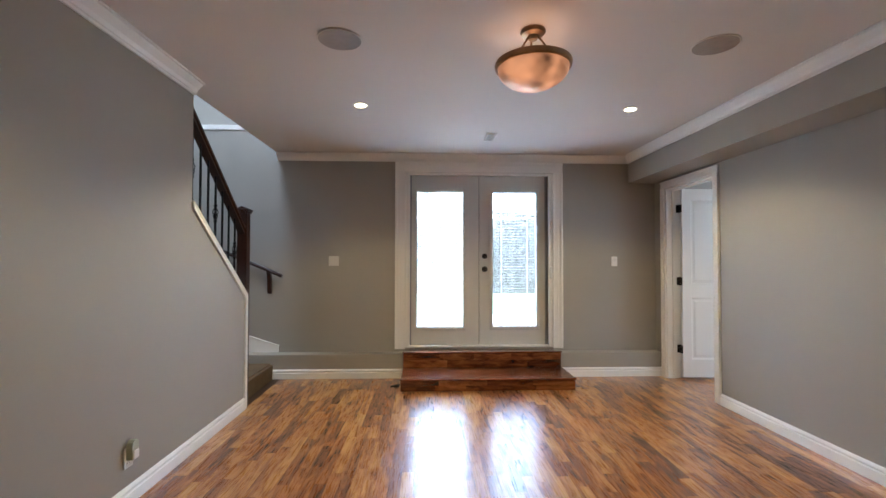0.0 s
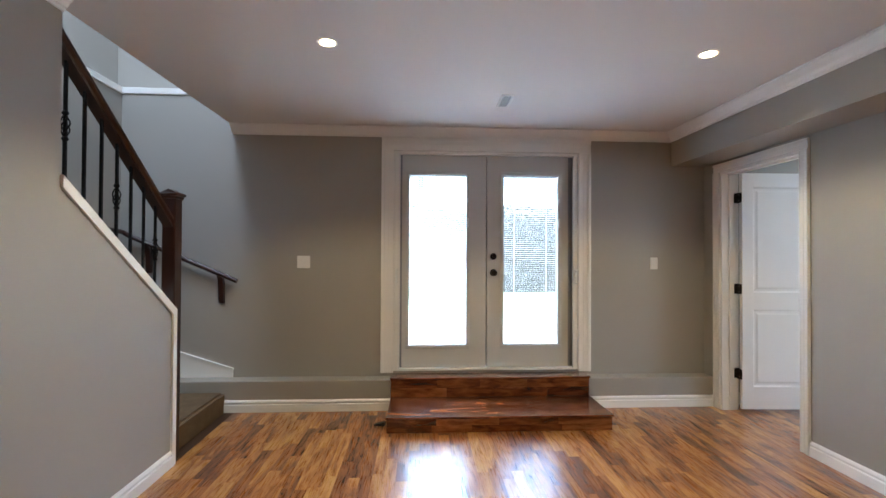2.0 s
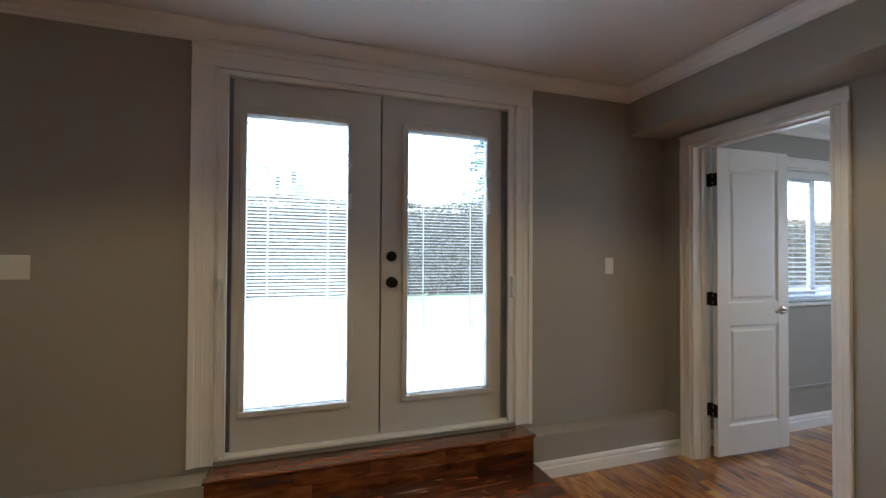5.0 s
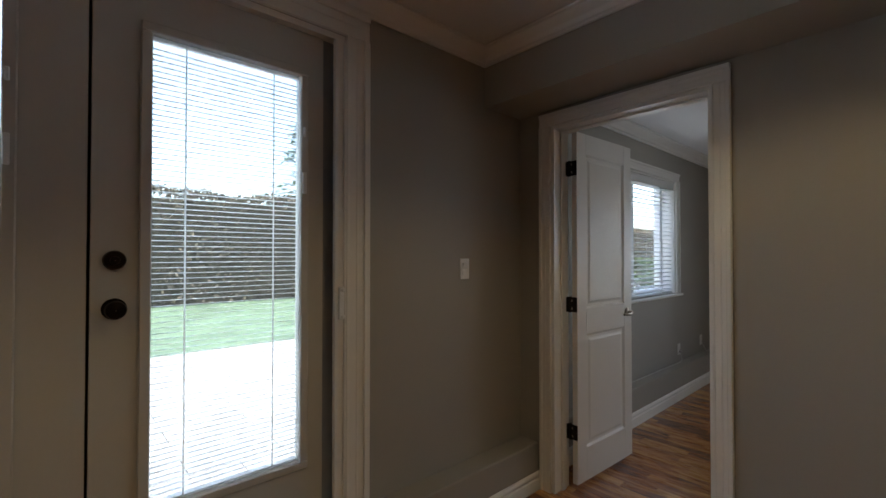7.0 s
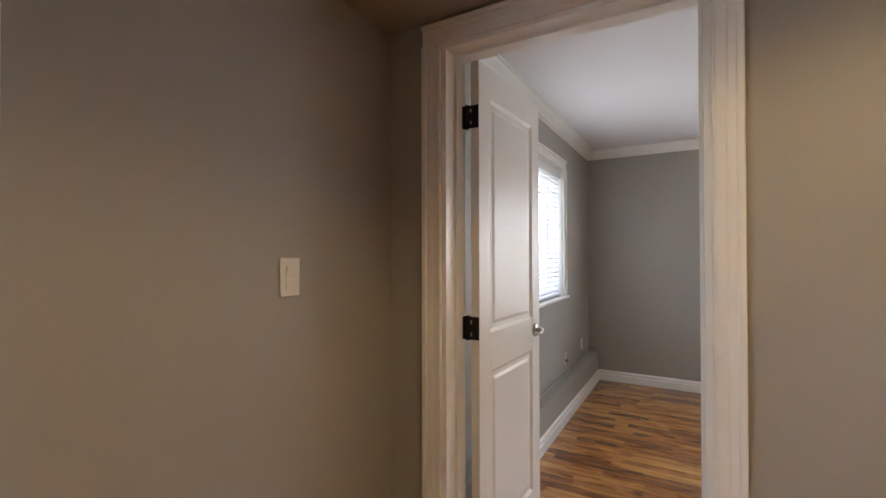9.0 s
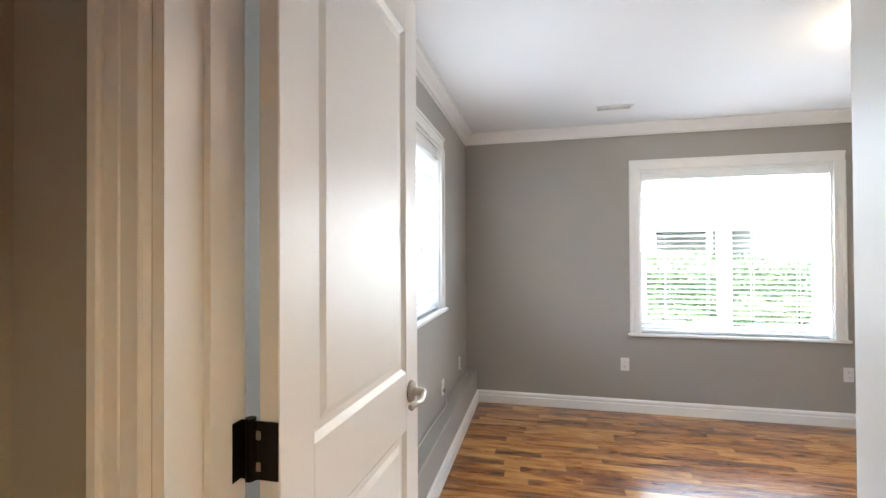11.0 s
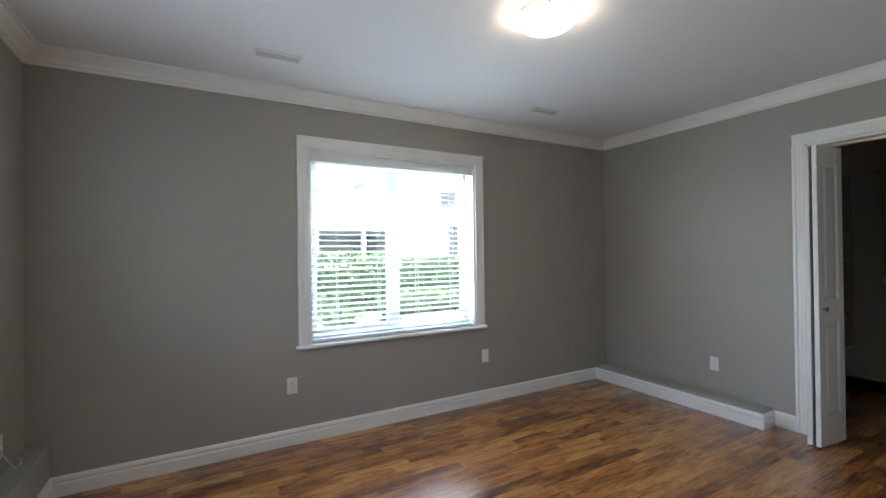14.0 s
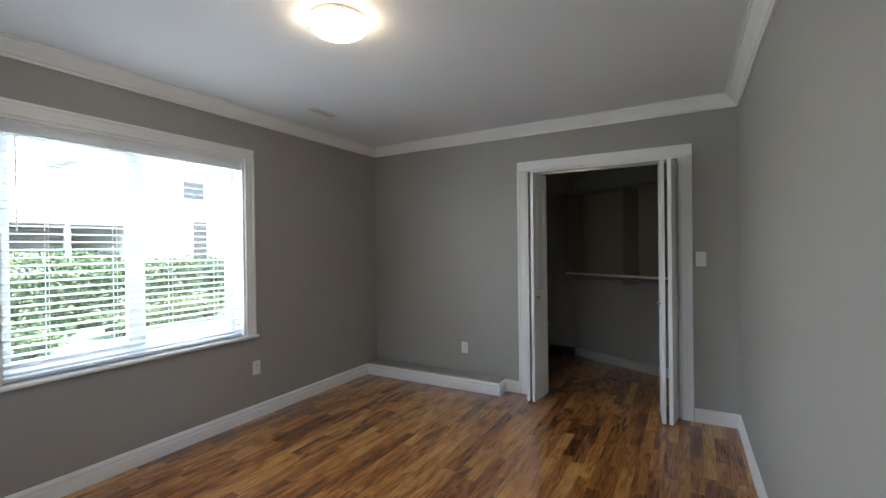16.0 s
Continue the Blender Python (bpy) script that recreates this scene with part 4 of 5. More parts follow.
def pendant():
    p = thing("pendant_light", pose(PENDANT[0], PENDANT[1], CEIL), "semi-flush bowl light with amber marbled glass and bronze fittings", "ceiling light")
    part("canopy", lathe(B(), [(0.066, -0.0005), (0.068, -0.010), (0.060, -0.022), (0.030, -0.030), (0.022, -0.050), (0.001, -0.052)], 32), M_BRASSY, p, "bronze canopy", True)
    for k in range(3):
        a = radians(90 + 120 * k)
        part("rod", tube(B(), (0.026 * math.cos(a), 0.026 * math.sin(a), -0.034), (0.125 * math.cos(a), 0.125 * math.sin(a), -0.180), 0.0055, 8), M_BRASSY, p, "", True)
    part("rim", lathe(B(), [(0.186, -0.176), (0.203, -0.178), (0.207, -0.188), (0.203, -0.206), (0.194, -0.212), (0.190, -0.205), (0.193, -0.190), (0.186, -0.182)], 56), M_BRASSY, p, "bronze rim", True)
    bowl = []
    for k in range(11):
        a = k / 10 * math.pi / 2
        bowl.append((0.190 * math.cos(a) + 0.0005, -0.205 - 0.114 * math.sin(a)))
    inner = [(max(r - 0.006, 0.0005), z + 0.005) for r, z in bowl[::-1]]
    part("bowl", lathe(B(), bowl + inner, 56), M_BOWL, p, "amber marbled glass bowl", True)


def dome():
    p = thing("flush_dome_light", pose(DOME[0], DOME[1], CEIL_B), "lit frosted glass dome light on the bedroom ceiling", "ceiling light")
    part("base_plate", lathe(B(), [(0.132, -0.0005), (0.142, -0.004), (0.142, -0.020), (0.132, -0.0255), (0.001, -0.0255)], 48), M_NICKEL, p, "brushed nickel base", True)
    prof = []
    for k in range(11):
        a = k / 10 * math.pi / 2
        prof.append((0.146 * math.cos(a) + 0.0003, -0.026 - 0.066 * math.sin(a)))
    part("glass_dome", lathe(B(), prof, 48), M_DOME, p, "glowing frosted dome", True)
    for k in range(3):
        a = radians(20 + 120 * k)
        part("thumb_screw", lathe(B(), [(0.001, 0.141), (0.006, 0.142), (0.006, 0.157), (0.001, 0.159)], 10, "x"), M_BRONZE, p).matrix_basis = pose(0, 0, -0.030, 0, 0, math.degrees(a))


def vent(name, m, w, l, label, n):
    v = thing(name, m, label, "ceiling vent", "ceiling vents")
    bm = B()
    for a, b, c, e in ((-w / 2, w / 2, -l / 2, -l / 2 + 0.014), (-w / 2, w / 2, l / 2 - 0.014, l / 2), (-w / 2, -w / 2 + 0.014, -l / 2 + 0.0145, l / 2 - 0.0145), (w / 2 - 0.014, w / 2, -l / 2 + 0.0145, l / 2 - 0.0145)):
        box(bm, a, b, c, e, -0.010, -0.0005, 0.0015)
    part("frame", bm, M_PLATE, v)
    # thin black sheet on the ceiling, the duct's shade put in as colour
    part("backing", box(B(), -w / 2 + 0.0145, w / 2 - 0.0145, -l / 2 + 0.0145, l / 2 - 0.0145, -0.0015, -0.0008), M_DARKSLOT, v, "black sheet painted for the unlit duct behind the slats")
    for k in range(n):
        x = -w / 2 + 0.014 + (w - 0.028) * (k + 0.5) / n
        part("slat", box(B(), -0.005, 0.005, -l / 2 + 0.015, l / 2 - 0.015, -0.0006, 0.0006), M_VENT, v).matrix_basis = pose(x, 0, -0.0062, 0, 40, 0)


downlights()
speakers()
pendant()
dome()
vent("ceiling_vent", pose(0.635, 4.305, CEIL), 0.10, 0.27, "white slatted ceiling vent in the main room", 4)
vent("ceiling_vent", pose(5.87, 3.83, CEIL_B), 0.10, 0.27, "white slatted ceiling vent in the bedroom", 4)
vent("ceiling_vent", pose(5.905, 1.705, CEIL_B), 0.10, 0.27, "white slatted ceiling vent in the bedroom", 4)


# ---------------------------------------------------------------- switches and outlets
def plate(name, m, label, category, group, kind="switch", gangs=1):
    """A cover plate; local -y faces the room."""
    p = thing(name, m, label, category, group)
    w = 0.072 + 0.046 * (gangs - 1)
    part("cover_plate", box(B(), -w / 2, w / 2, -0.0055, -0.0003, -0.0575, 0.0575, 0.0022), M_PLATE, p)
    for g in range(gangs):
        x = (g - (gangs - 1) / 2) * 0.046
        if kind == "switch":
            bm = B()
            prism(bm, [(-0.0052, -0.033), (-0.0052, 0.033), (-0.0105, 0.033), (-0.0065, 0.0), (-0.0085, -0.033)], x - 0.0165, x + 0.0165, "x")
            part("rocker", bm, M_PLATE, p)
        else:
            for dz in (-0.020, 0.020):
                rc = part("receptacle", box(B(), x - 0.0165, x + 0.0165, -0.0075, -0.005, dz - 0.0145, dz + 0.0145, 0.003), M_PLATE, p)
                # slots and ground hole are raised dark marks standing for shaded holes
                for dx in (-0.0065, 0.0065):
                    part("slot", box(B(), x + dx - 0.0012, x + dx + 0.0012, -0.0079, -0.0074, dz - 0.002, dz + 0.007), M_DARKSLOT, rc)
                part("ground_hole", tube(B(), (x, -0.0074, dz - 0.008), (x, -0.0079, dz - 0.008), 0.0024, 8), M_DARKSLOT, rc)
    part("screw", tube(B(), (0, -0.0054, 0.046 if gangs == 1 else 0.05), (0, -0.0062, 0.046 if gangs == 1 else 0.05), 0.003, 8), M_PLATE, p)
    return p


plate("light_switch", pose(-1.093, Y_N, 1.332), "white double rocker light switch on the greige wall", "switch", "light switches", gangs=2)
plate("light_switch", pose(2.247, Y_N, 1.332), "white single rocker light switch on the greige wall", "switch", "light switches")
plate("light_switch", pose(3.190, Y_C, 1.285, 0, 0, 180), "white rocker switch beside the closet casing", "switch", "light switches")
for y in (3.673, 1.998):
    plate("wall_outlet", pose(X_E, y, 0.42, 0, 0, -90), "white duplex outlet under the wide window", "outlet", "bedroom outlets", "outlet")
plate("wall_outlet", pose(5.276, Y_C, 0.376, 0, 0, 180), "white duplex outlet above the low ledge", "outlet", "bedroom outlets", "outlet")
plate("wall_outlet", pose(5.39, Y_N, 0.432), "white outlet above the ledge with a grey plug", "outlet", "bedroom outlets", "outlet")
plate("wall_outlet", pose(6.05, Y_N, 0.445), "white cable outlet above the ledge near the corner", "outlet", "bedroom outlets", "outlet")
plate("wall_outlet", pose(X_L, 2.439, 0.262, 0, 0, 90), "white outlet low on the wall behind a plug-in freshener", "outlet", "", "outlet")
bm = B()
box(bm, -0.018, 0.018, -0.030, -0.0082, -0.03, 0.0, 0.004)
c = solid("power_plug", bm, M_GRILLE, "grey plug pushed into the outlet", "plug", "thing")
c.matrix_world = pose(5.39, Y_N, 0.430)
c = solid("loose_cable", pipe(B(), [(6.05, Y_N - 0.012, 0.415), (6.06, 5.07, 0.38), (6.10, 5.05, 0.315), (6.16, 5.045, 0.313), (6.22, 5.06, 0.312), (6.24, 5.075, 0.312)], 0.004, 6), M_CABLE, "short white cable lying on the ledge", "cable", "thing", True)
c = solid("ledge_cable", pipe(B(), [(5.39, Y_N - 0.02, 0.40), (5.38, 5.06, 0.33), (5.33, 5.06, 0.311), (4.9, 5.072, 0.311), (4.4, 5.075, 0.311), (3.9, 5.076, 0.311)], 0.004, 6), M_CABLE, "thin white cable running along the ledge", "cable", "thing", True)
c = solid("cable_stub", pipe(B(), [(X_E - 0.001, 0.93, 0.375), (X_E - 0.02, 0.93, 0.374), (X_E - 0.028, 0.928, 0.368)], 0.005, 6), M_CABLE, "small white cable stub in the wall", "cable", "thing", True)
f = thing("plug_in_freshener", pose(X_L + 0.0082, 2.439, 0.300, 0, 0, 90), "pale green plug-in air freshener on the outlet", "air freshener")
bm = B()
prism(bm, [(-0.026, -0.045), (0.026, -0.045), (0.028, 0.02), (0.022, 0.046), (0.010, 0.058), (-0.010, 0.058), (-0.022, 0.046), (-0.028, 0.02)], -0.034, -0.0005, "y")
part("body", bm, M_JADE, f)
part("base", box(B(), -0.022, 0.022, -0.040, -0.0345, -0.044, 0.004, 0.002), M_PLATE, f, "white plastic base")


# ---------------------------------------------------------------- closet fittings
def closet_organizer():
    ang = math.degrees(math.atan2(-1.27 + 0.49, 4.55 - 2.98))
    o = thing("closet_organizer", pose(2.98, -0.49, 0, 0, 0, ang), "almond closet shelving coloured dark for closet shade, with a hanging rod", "closet shelving")
    L = 1.75
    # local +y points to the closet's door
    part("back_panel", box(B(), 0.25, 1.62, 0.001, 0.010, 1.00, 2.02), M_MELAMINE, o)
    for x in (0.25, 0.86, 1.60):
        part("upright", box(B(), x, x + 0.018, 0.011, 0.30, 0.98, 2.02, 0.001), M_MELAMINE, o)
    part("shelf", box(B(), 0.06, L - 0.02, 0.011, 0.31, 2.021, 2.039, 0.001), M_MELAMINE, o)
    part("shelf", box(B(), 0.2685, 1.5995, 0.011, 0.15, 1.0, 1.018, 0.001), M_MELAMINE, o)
    part("hanging_rod", tube(B(), (0.26, 0.31, 1.07), (1.61, 0.31, 1.07), 0.013, 12), M_VINYL, o, "white hanging rod", True)
    for x in (0.255, 0.862, 1.61):
        part("rod_bracket", lathe(B(), [(0.020, -0.004), (0.020, 0.004), (0.001, 0.0045)], 14, "x", (x, 0.305, 1.07)), M_VINYL, o)


def drawer_tower():
    t = thing("shelf_tower", pose(5.05, -0.35, 0, 0, 0, 90), "almond shelf tower inside the closet, coloured dark for its shade", "shelving")
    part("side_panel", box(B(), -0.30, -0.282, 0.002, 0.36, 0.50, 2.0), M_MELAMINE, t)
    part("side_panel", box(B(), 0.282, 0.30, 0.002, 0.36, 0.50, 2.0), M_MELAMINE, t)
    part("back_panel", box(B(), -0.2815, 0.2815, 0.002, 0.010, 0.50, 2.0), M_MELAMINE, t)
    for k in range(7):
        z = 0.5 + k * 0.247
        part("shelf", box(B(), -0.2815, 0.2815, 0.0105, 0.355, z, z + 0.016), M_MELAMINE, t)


closet_organizer()
drawer_tower()


# ---------------------------------------------------------------- outdoors
GZ = -0.04
bm = B()
g = bmesh.ops.create_grid(bm, x_segments=24, y_segments=24, size=600)
for v in bm.verts:
    v.co.z = GZ
solid("ground", bm, M_GROUND, "mown lawn reaching into the distance", "ground")
solid("patio_bed", box(B(), -9, 12, Y_N + 0.21, 10.5, GZ + 0.001, GZ + 0.02), M_JOINT, "dark sand bed between the pavers", "patio")


def scatter_leaves(bm, centre, size, rng, count, spread):
    """Small folded leaves strewn round a centre."""
    cx, cy, cz = centre
    sx, sy, sz = spread
    for _ in range(count):
        p = Vector((cx + rng.uniform(-sx, sx), cy + rng.uniform(-sy, sy), cz + rng.uniform(-sz, sz)))
        a = Vector((rng.gauss(0, 1), rng.gauss(0, 1), rng.gauss(0, 0.6))).normalized()
        b = (a.cross(Vector((rng.gauss(0, 1), rng.gauss(0, 1), rng.gauss(0, 1))))).normalized()
        s = size * rng.uniform(0.6, 1.4)
        v = [bm.verts.new(p - a * s), bm.verts.new(p + b * s * 0.45), bm.verts.new(p + a * s), bm.verts.new(p - b * s * 0.45)]
        bm.faces.new(v)


def hedge(name, x0, x1, y0, y1, h, leaf, count, material, label, seed):
    """A clipped hedge: a dark woody core and a coat of small leaves with an uneven outline."""
    rng = random.Random(seed)
    hd = thing(name, pose((x0 + x1) / 2, (y0 + y1) / 2, GZ), label, "hedge")
    cx, cy = (x0 + x1) / 2, (y0 + y1) / 2
    W, D = (x1 - x0), (y1 - y0)
    bm = B()
    box(bm, -W / 2 + 0.2, W / 2 - 0.2, -D / 2 + 0.2, D / 2 - 0.2, 0.0, h - 0.22)
    part("core", bm, material, hd, "dark woody core")
    verts, faces = [], []
    for _ in range(count):
        u = rng.random()
        x = rng.uniform(-W / 2, W / 2)
        y = rng.uniform(-D / 2, D / 2)
        z = rng.uniform(0.03, h)
        if u < 0.72:
            if W > D:
                y = (-D / 2 if rng.random() < 0.8 else D / 2) + rng.gauss(0, 0.09)
            else:
                x = (-W / 2 if rng.random() < 0.8 else W / 2) + rng.gauss(0, 0.09)
        else:
            z = h + rng.gauss(0, 0.06) + 0.07 * math.sin(x * 1.7 + y) + 0.05 * math.sin(x * 4.1)
        p = Vector((x, y, z))
        a = Vector((rng.gauss(0, 1), rng.gauss(0, 1), rng.gauss(0, 0.8))).normalized()
        b = a.cross(Vector((rng.gauss(0, 1), rng.gauss(0, 1), rng.gauss(0, 1)))).normalized()
        s = leaf * rng.uniform(0.6, 1.4)
        n = len(verts)
        verts += [p - a * s, p + b * s * 0.5, p + a * s, p - b * s * 0.5]
        faces.append((n, n + 1, n + 2, n + 3))
    me = bpy.data.meshes.new("foliage")
    me.from_pydata([tuple(v) for v in verts], [], faces)
    me.materials.append(material)
    ob = new("foliage", me)
    ob.parent = hd
    ob["kind"] = "stuff"


hedge("tall_hedge", -14, 40, 17.6, 18.8, 3.28, 0.065, 62000, M_HEDGE, "tall dense hedge with dark brownish leaves behind the lawn", 1)
hedge("low_hedge", 12.9, 13.9, -9, 9, 1.22, 0.045, 36000, M_LOWHEDGE, "low clipped green hedge across the side lawn", 2)
hedge("shrub_row", 3.2, 6.4, 6.4, 7.0, 0.80, 0.045, 3000, M_LOWHEDGE, "low yellow-green shrubs outside the bedroom window", 3)


def shrub(x, y, h, r, seed, label, leaf=M_LOWHEDGE):
    """A loose garden shrub: a few leaning stems and a coat of small leaves with gaps."""
    rng = random.Random(seed)
    s = thing("garden_shrub", pose(x, y, GZ), label, "shrub", "side lawn shrubs")
    leaves = B()
    for k in range(7):
        a = k * 0.9 + rng.uniform(-0.3, 0.3)
        q = Vector((math.cos(a) * r * rng.uniform(0.3, 0.8), math.sin(a) * r * rng.uniform(0.3, 0.8), h * rng.uniform(0.55, 0.95)))
        part("stem", tube(B(), (0.02 * math.cos(a), 0.02 * math.sin(a), -0.01), tuple(q), 0.012, 6, 0.004), M_BARK, s)
        for f in (0.5, 0.75, 1.0):
            scatter_leaves(leaves, tuple(q * f), 0.035, rng, 60, (r * 0.34, r * 0.34, h * 0.16))
    ob = part("foliage", leaves, leaf, s)
    ob["kind"] = "stuff"


shrub(11.2, 2.75, 0.62, 0.55, 31, "loose pale green garden shrub on the side lawn")
shrub(11.0, 2.05, 0.45, 0.45, 32, "low spreading green garden shrub on the side lawn")
shrub(11.5, 0.75, 0.52, 0.40, 33, "small yellowish green garden shrub before the hedge")
for k in range(4):
    shrub(12.1, 0.02 - 0.56 * k, 0.50 + 0.03 * (k % 2), 0.46, 34 + k, "low pale green shrub planted along the clipped hedge", M_PALELEAF)


def conifer(x, y, h, r, seed, label):
    rng = random.Random(seed)
    c = thing("conifer_tree", pose(x, y, GZ), label, "tree", "garden trees")
    part("trunk", tube(B(), (0, 0, 0), (0, 0, h * 0.96), 0.20, 10, 0.02), M_BARK, c, "", True)
    verts, faces = [], []
    limbs = B()
    z = 1.4
    while z < h * 0.97:
        f = 1 - z / h
        for k in range(6):
            a = rng.uniform(0, 2 * math.pi)
            ln = r * (f ** 0.8) * rng.uniform(0.55, 1.15) + 0.12
            tip = Vector((ln * math.cos(a), ln * math.sin(a), z - 0.22 * ln + rng.uniform(-0.1, 0.15)))
            tube(limbs, (0, 0, z), tip, 0.028 * f + 0.008, 5, 0.004)
            for j in range(int(16 + 26 * f)):
                u = rng.uniform(0.15, 1.0)
                p = Vector((0, 0, z)).lerp(tip, u) + Vector((rng.gauss(0, 0.12), rng.gauss(0, 0.12), rng.gauss(-0.06, 0.08)))
                d = (Vector((math.cos(a), math.sin(a), -0.35)) + Vector((rng.gauss(0, 0.5), rng.gauss(0, 0.5), rng.gauss(0, 0.35)))).normalized()
                b = d.cross(Vector((rng.gauss(0, 1), rng.gauss(0, 1), rng.gauss(0, 1)))).normalized()
                s = rng.uniform(0.10, 0.20)
                n = len(verts)
                verts += [tuple(p - d * s), tuple(p + b * s * 0.28), tuple(p + d * s), tuple(p - b * s * 0.28)]
                faces.append((n, n + 1, n + 2, n + 3))
        z += 0.34
    part("limbs", limbs, M_BARK, c)
    me = bpy.data.meshes.new("crown")
    me.from_pydata(verts, [], faces)
    me.materials.append(M_NEEDLE)
    ob = new("crown", me)
    ob.parent = c
    ob["kind"] = "stuff"


def broadleaf(x, y, h, r, seed, label):
    rng = random.Random(seed)
    c = thing("broadleaf_tree", pose(x, y, GZ), label, "tree", "garden trees")
    limbs = B()
    part("trunk", tube(B(), (0, 0, 0), (0.1, 0, h * 0.55), 0.17, 10, 0.09), M_BARK, c, "", True)
    verts, faces = [], []
    for k in range(26):
        a = rng.uniform(0, 2 * math.pi)
        s0 = Vector((0.08, 0, h * rng.uniform(0.30, 0.55)))
        tip = Vector((r * rng.uniform(0.3, 1) * math.cos(a), r * rng.uniform(0.3, 1) * math.sin(a), h * rng.uniform(0.5, 1.0)))
        tube(limbs, s0, tip, 0.05, 6, 0.008)
        for j in range(150):
            p = s0.lerp(tip, rng.uniform(0.45, 1.05)) + Vector((rng.gauss(0, 0.38), rng.gauss(0, 0.38), rng.gauss(0, 0.3)))
            d = Vector((rng.gauss(0, 1), rng.gauss(0, 1), rng.gauss(-0.3, 0.6))).normalized()
            b = d.cross(Vector((rng.gauss(0, 1), rng.gauss(0, 1), rng.gauss(0, 1)))).normalized()
            s = rng.uniform(0.06, 0.12)
            n = len(verts)
            verts += [tuple(p - d * s), tuple(p + b * s * 0.5), tuple(p + d * s), tuple(p - b * s * 0.5)]
            faces.append((n, n + 1, n + 2, n + 3))
    part("limbs", limbs, M_BARK, c)
    me = bpy.data.meshes.new("crown")
    me.from_pydata(verts, [], faces)
    me.materials.append(M_LOWHEDGE)
    ob = new("crown", me)
    ob.parent = c
    ob["kind"] = "stuff"


conifer(9.9, 24.0, 9.0, 3.4, 11, "dark green conifer rising behind the hedge")
broadleaf(-4.4, 23.5, 9.5, 2.6, 12, "leafy green tree rising behind the hedge")


def facade_window(h, y, z, w, ht, glass):
    """A framed window on the west face of a house, in its own coordinates."""
    f = part("window", box(B(), -0.05, 0.02, y - w / 2 - 0.08, y + w / 2 + 0.08, z - 0.08, z + ht + 0.08, 0.01), M_VINYL, h, "white framed window")
    part("pane", box(B(), -0.056, -0.0505, y - w / 2, y + w / 2, z, z + ht), glass, f)
    return f


def neighbour_house():
    h = thing("neighbour_house", pose(26.0, -9.0, GZ), "pale two-storey stucco house beyond the hedge", "house")
    bm = B()
    box(bm, 0, 8, -6, 2.7, 0, 6.2)
    part("wall", bm, M_STUCCO, h)
    bm = B()
    prism(bm, [(-0.6, 6.2), (8.6, 6.2), (8.6, 6.35), (4, 8.2), (-0.6, 6.35)], -6.5, 3.2, "y")
    part("roof", bm, M_ROOF, h)
    # the M_SKYGLASS panes carry a painted sky reflection
    facade_window(h, 1.68, 4.12, 0.62, 1.0, M_SKYGLASS)
    facade_window(h, -0.05, 4.10, 1.12, 0.92, M_DARKGLASS)
    facade_window(h, 1.70, 1.82, 0.62, 1.04, M_SKYGLASS)
    d = part("door", box(B(), -0.06, 0.02, -0.72, 0.05, 0.9, 2.95, 0.01), M_DARKGLASS, h, "dark entry door")
    part("sidelight", box(B(), -0.058, 0.02, -1.02, -0.825, 0.95, 2.95, 0.01), M_VINYL, d, "pale glazed sidelight")
    part("door_frame", box(box(B(), -0.09, -0.0605, -0.82, -0.72, 0.9, 3.05), -0.09, -0.0605, 0.05, 0.15, 0.9, 3.05), M_VINYL, d)
    part("porch_step", box(B(), -1.6, -0.001, -1.4, 0.7, 0, 0.9, 0.02), M_PAVER, h)
    bm = B()
    box(bm, -0.07, 0.0, -6, 2.7, 3.35, 3.55)
    part("belt_course", bm, M_VINYL, h)
    g = thing("carport", pose(25.0, -2.6, GZ), "pale carport with a low gable and a dark interior", "carport")
    bm = B()
    box(bm, 0, 0.3, -3.2, -2.75, 0, 2.55)
    box(bm, 0, 0.3, 1.6, 3.2, 0, 2.55)
    box(bm, 0.301, 6, 2.95, 3.2, 0, 2.55)
    box(bm, 0.301, 6, -3.2, -3.0, 0, 2.55)
    box(bm, 5.8, 6, -2.99, 2.94, 0, 2.55)
    part("wall", bm, M_STUCCO, g)
    bm = B()
    prism(bm, [(-3.6, 2.55), (3.6, 2.55), (3.6, 2.75), (0.2, 4.6), (-3.6, 2.75)], -0.4, 6.4, "x")
    part("roof", bm, M_STUCCO, g)
    part("post", box(B(), 0.02, 0.22, -0.85, -0.68, 0, 2.548), M_VINYL, g)


neighbour_house()


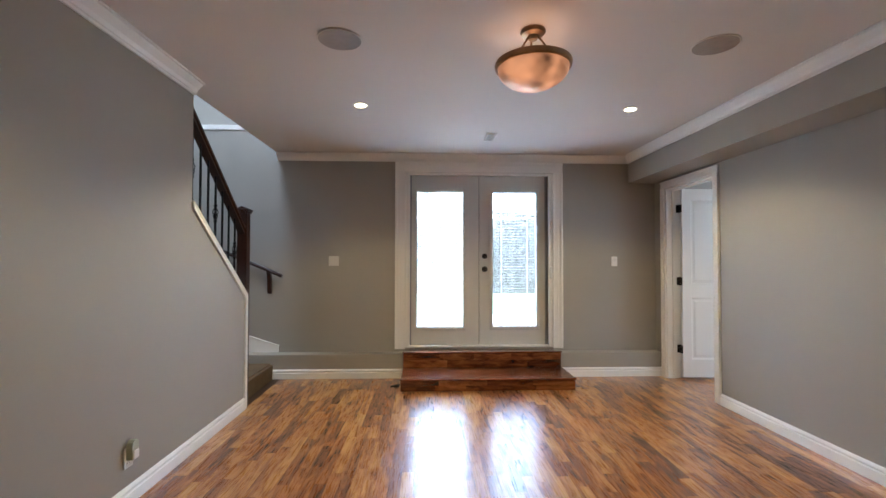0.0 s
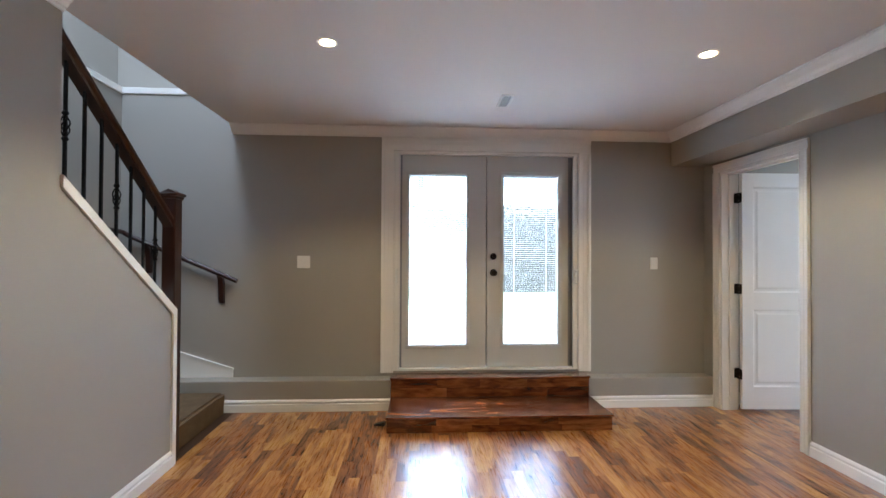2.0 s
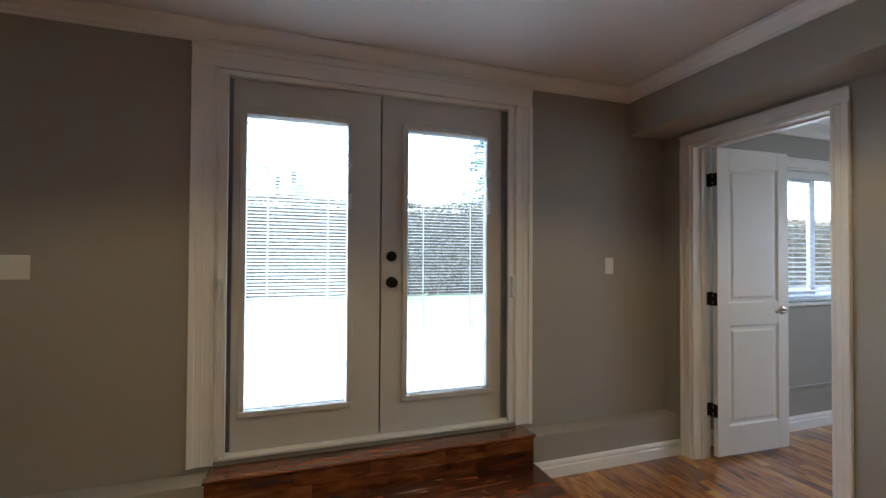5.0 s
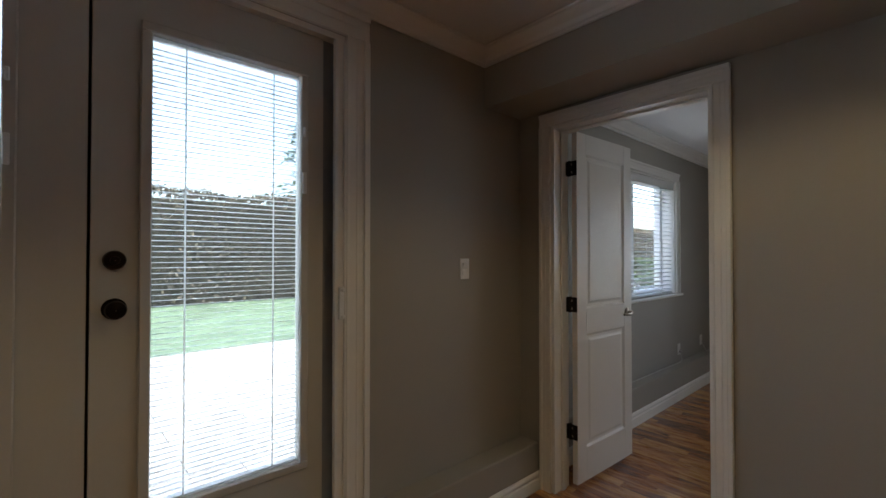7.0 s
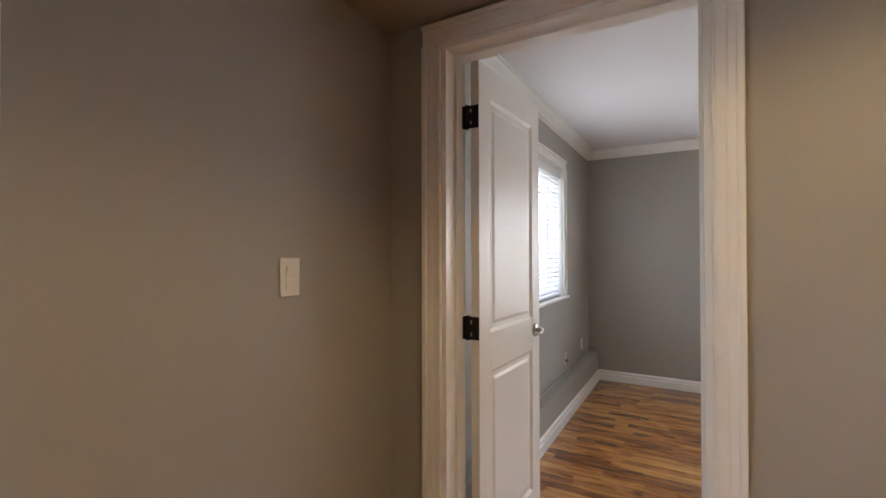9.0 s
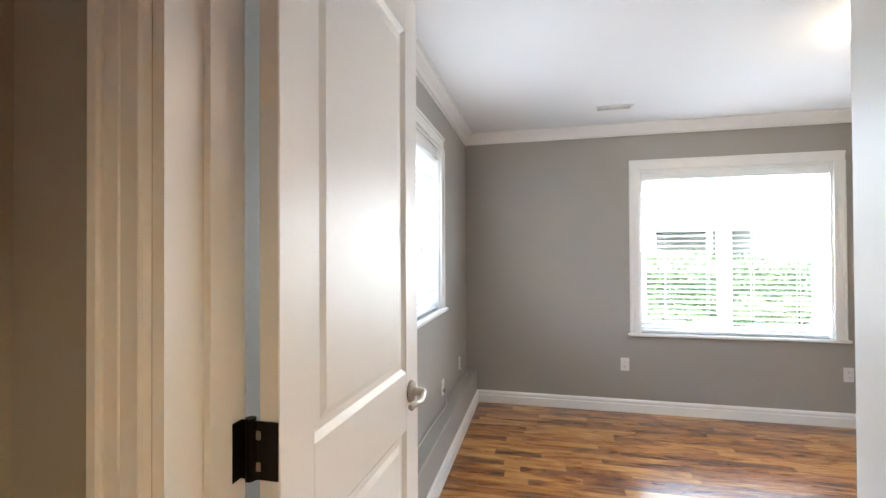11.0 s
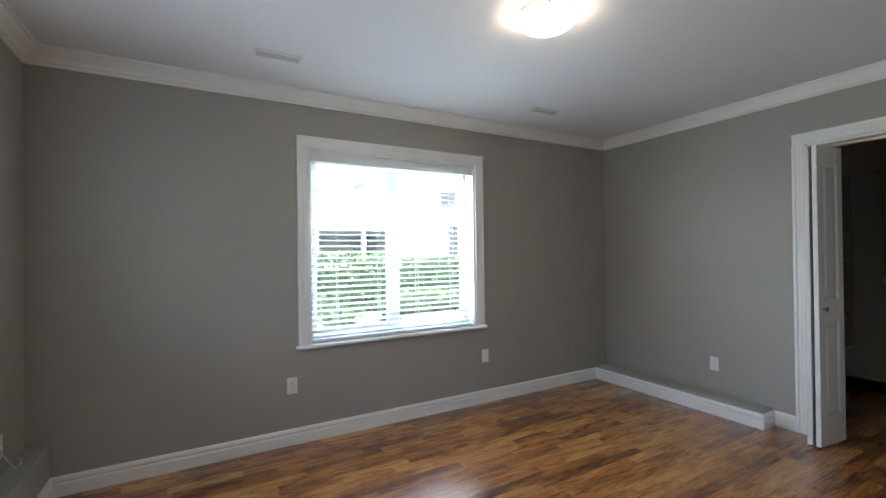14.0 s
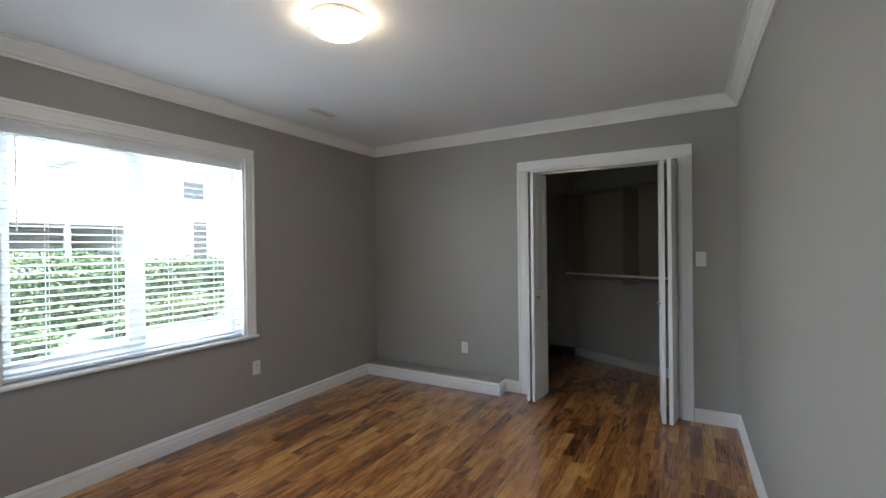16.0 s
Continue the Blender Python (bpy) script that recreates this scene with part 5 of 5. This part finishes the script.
def hedge_house():
    """A white house that shows over the tall hedge: upper storey with two narrow windows and a small grey gable beside it."""
    h = thing("garden_house", pose(-2.4, 34.0, GZ), "white rendered house showing over the tall hedge", "house")
    part("wall", box(B(), -6.0, 2.2, 0, 7.0, 0, 7.3), M_STUCCO, h)
    bm = B()
    prism(bm, [(-6.4, 7.3), (2.6, 7.3), (2.6, 7.45), (-1.9, 8.6), (-6.4, 7.45)], -0.4, 7.4, "y")
    part("roof", bm, M_STUCCO, h)
    for x, z in ((-1.37, 5.72), (1.34, 5.80)):
        f = part("window", box(B(), x - 0.24, x + 0.24, -0.04, 0.02, z - 0.06, z + 1.10, 0.01), M_VINYL, h, "narrow white framed window")
        part("pane", box(B(), x - 0.15, x + 0.15, -0.046, -0.0405, z, z + 1.02), M_DARKGLASS, f, "dark glass")
    part("wing_wall", box(B(), 2.201, 5.0, 1.0, 6.0, 0, 5.5), M_STUCCO, h)
    bm = B()
    prism(bm, [(2.205, 5.5), (5.3, 5.5), (4.5, 6.1), (3.5, 6.2), (3.1, 7.4), (2.8, 7.5), (2.6, 6.3), (2.205, 6.2)], 0.7, 6.3, "y")
    part("wing_roof", bm, M_ROOF, h, "grey shingled gable")


hedge_house()


def car(x, y, rz, label):
    c = thing("parked_car", pose(x, y, GZ + 0.02, 0, 0, rz), label, "car")
    bm = B()
    side = [(-2.1, 0.35), (-2.15, 0.75), (-1.25, 0.92), (-0.55, 1.38), (0.75, 1.42), (1.55, 0.98), (2.1, 0.92), (2.15, 0.4), (1.8, 0.28), (-1.8, 0.28)]
    prism(bm, side, -0.85, 0.85, "y")
    bmesh.ops.bevel(bm, geom=list(bm.edges), offset=0.05, segments=2, affect="EDGES")
    part("body", bm, M_CARPAINT, c, "", True)
    bm = B()
    prism(bm, [(-1.0, 0.95), (-0.52, 1.30), (0.68, 1.33), (1.25, 0.98)], -0.857, 0.857, "y")
    part("side_windows", bm, M_DARKGLASS, c, "dark glass")
    for wx in (-1.3, 1.3):
        for s in (-1, 1):
            w = part("wheel", lathe(B(), [(0.18, s * 0.70), (0.31, s * 0.70), (0.32, s * 0.74), (0.32, s * 0.86), (0.30, s * 0.88), (0.19, s * 0.87)], 24, "y", (wx, 0, 0.32)), M_BLACK, c, "", True)
            part("rim", lathe(B(), [(0.001, s * 0.865), (0.12, s * 0.868), (0.185, s * 0.86), (0.185, s * 0.75), (0.001, s * 0.75)], 20, "y", (wx, 0, 0.32)), M_NICKEL, w, "alloy rim", True)


car(22.0, -0.6, 100, "silver parked car on the drive by the carport")
solid("road", box(B(), 15.5, 24.9, -30, 40, GZ + 0.001, GZ + 0.012), M_ASPHALT, "grey asphalt drive beyond the low hedge", "road")


# ---------------------------------------------------------------- patio pavers and floor strips
patio = thing("patio", pose(0, Y_N + 0.22, GZ + 0.02), "pale concrete paver patio outside the French doors", "patio", kind="structure")
rng = random.Random(8)
pw, pl = 0.60, 0.30
me_p = mesh_of("paver", box(B(), 0.003, pw - 0.003, 0.003, pl - 0.003, 0.0005, 0.03, 0.004), M_PAVER)
rest = B()
for j in range(17):
    for i in range(-10, 15):
        x = i * pw + (0.3 if j % 2 else 0.0)
        y = j * pl
        if -2.4 <= x <= 4.0:
            share("paver", me_p, patio, (x, y, rng.uniform(-0.0015, 0.0015)))
        else:
            box(rest, x + 0.003, x + pw - 0.003, y + 0.003, y + pl - 0.003, 0.0005, 0.03)
for j in range(44):
    for i in range(4):
        x = 6.65 + i * pw + (0.3 if j % 2 else 0.0)
        y = -8.0 + j * pl
        if y + pl < 0.0:
            box(rest, x + 0.003, x + pw - 0.003, y - 0.22 + 0.003, y - 0.22 + pl - 0.003, 0.0005, 0.03)
ob = part("paver_field", rest, M_PAVER, patio)
ob["kind"] = "stuff"

bm = B()
box(bm, X_SW, X_E + 0.1, Y_S, Y_N, -0.12, -0.0025)
box(bm, X_BW, 5.2, -1.5, Y_C, -0.12, -0.0026)
sub = solid("subfloor", bm, M_JOINT, "dark joint under the floor strips", "floor")
floor = thing("floor", pose(0, 0, 0), "glossy honey-brown strip laminate floor", "floor", kind="structure")


def strips(x0, x1, y0, y1, near, seed):
    """Narrow strips along y with random ends; those inside the near stretch are parts, the rest one mesh."""
    rng = random.Random(seed)
    wd = 0.074
    verts, faces = [], []
    n_cols = int(round((x1 - x0) / wd))
    wd = (x1 - x0) / n_cols
    g, h, c = 0.0002, -0.0024, 0.0003
    cache = {}
    lengths = (0.32, 0.40, 0.48, 0.56, 0.66)
    for i in range(n_cols):
        xa = x0 + i * wd
        y = y0 - rng.uniform(0, 0.4)
        while y < y1:
            ln = rng.choice(lengths)
            a, b = max(y, y0), min(y + ln, y1)
            y += ln
            if b - a < 0.02:
                continue
            outer = [(g, g), (wd - g, g), (wd - g, b - a - g), (g, b - a - g)]
            inner = [(g + c, g + c), (wd - g - c, g + c), (wd - g - c, b - a - g - c), (g + c, b - a - g - c)]
            vs = [(p[0], p[1], h) for p in outer] + [(p[0], p[1], -c) for p in outer] + [(p[0], p[1], 0) for p in inner]
            fs = [(0, 1, 5, 4), (1, 2, 6, 5), (2, 3, 7, 6), (3, 0, 4, 7), (4, 5, 9, 8), (5, 6, 10, 9), (6, 7, 11, 10), (7, 4, 8, 11), (8, 9, 10, 11)]
            if near[0] <= xa <= near[1] and near[2] <= a <= near[3]:
                key = round(b - a, 3)
                if key not in cache:
                    me = bpy.data.meshes.new("floor_strip")
                    me.from_pydata(vs, [], fs)
                    me.materials.append(M_FLOOR)
                    cache[key] = me
                share("floor_strip", cache[key], floor, (xa, a, 0))
            else:
                n = len(verts)
                verts.extend((p[0] + xa, p[1] + a, p[2]) for p in vs)
                faces.extend(tuple(q + n for q in f) for f in fs)
    me = bpy.data.meshes.new("strip_field")
    me.from_pydata(verts, [], faces)
    me.materials.append(M_FLOOR_J)
    ob = new("strip_field", me)
    ob.parent = floor
    ob["kind"] = "stuff"


strips(X_L, X_BW, Y_S, 4.955, (-0.9, 1.35, 2.4, 3.9), 21)
strips(X_BW + 0.0005, X_E, Y_C, 4.99, (3.6, 5.3, 1.6, 3.4), 22)
strips(2.98, 5.05, -1.27, Y_C - 0.0005, (9, 9, 9, 9), 23)
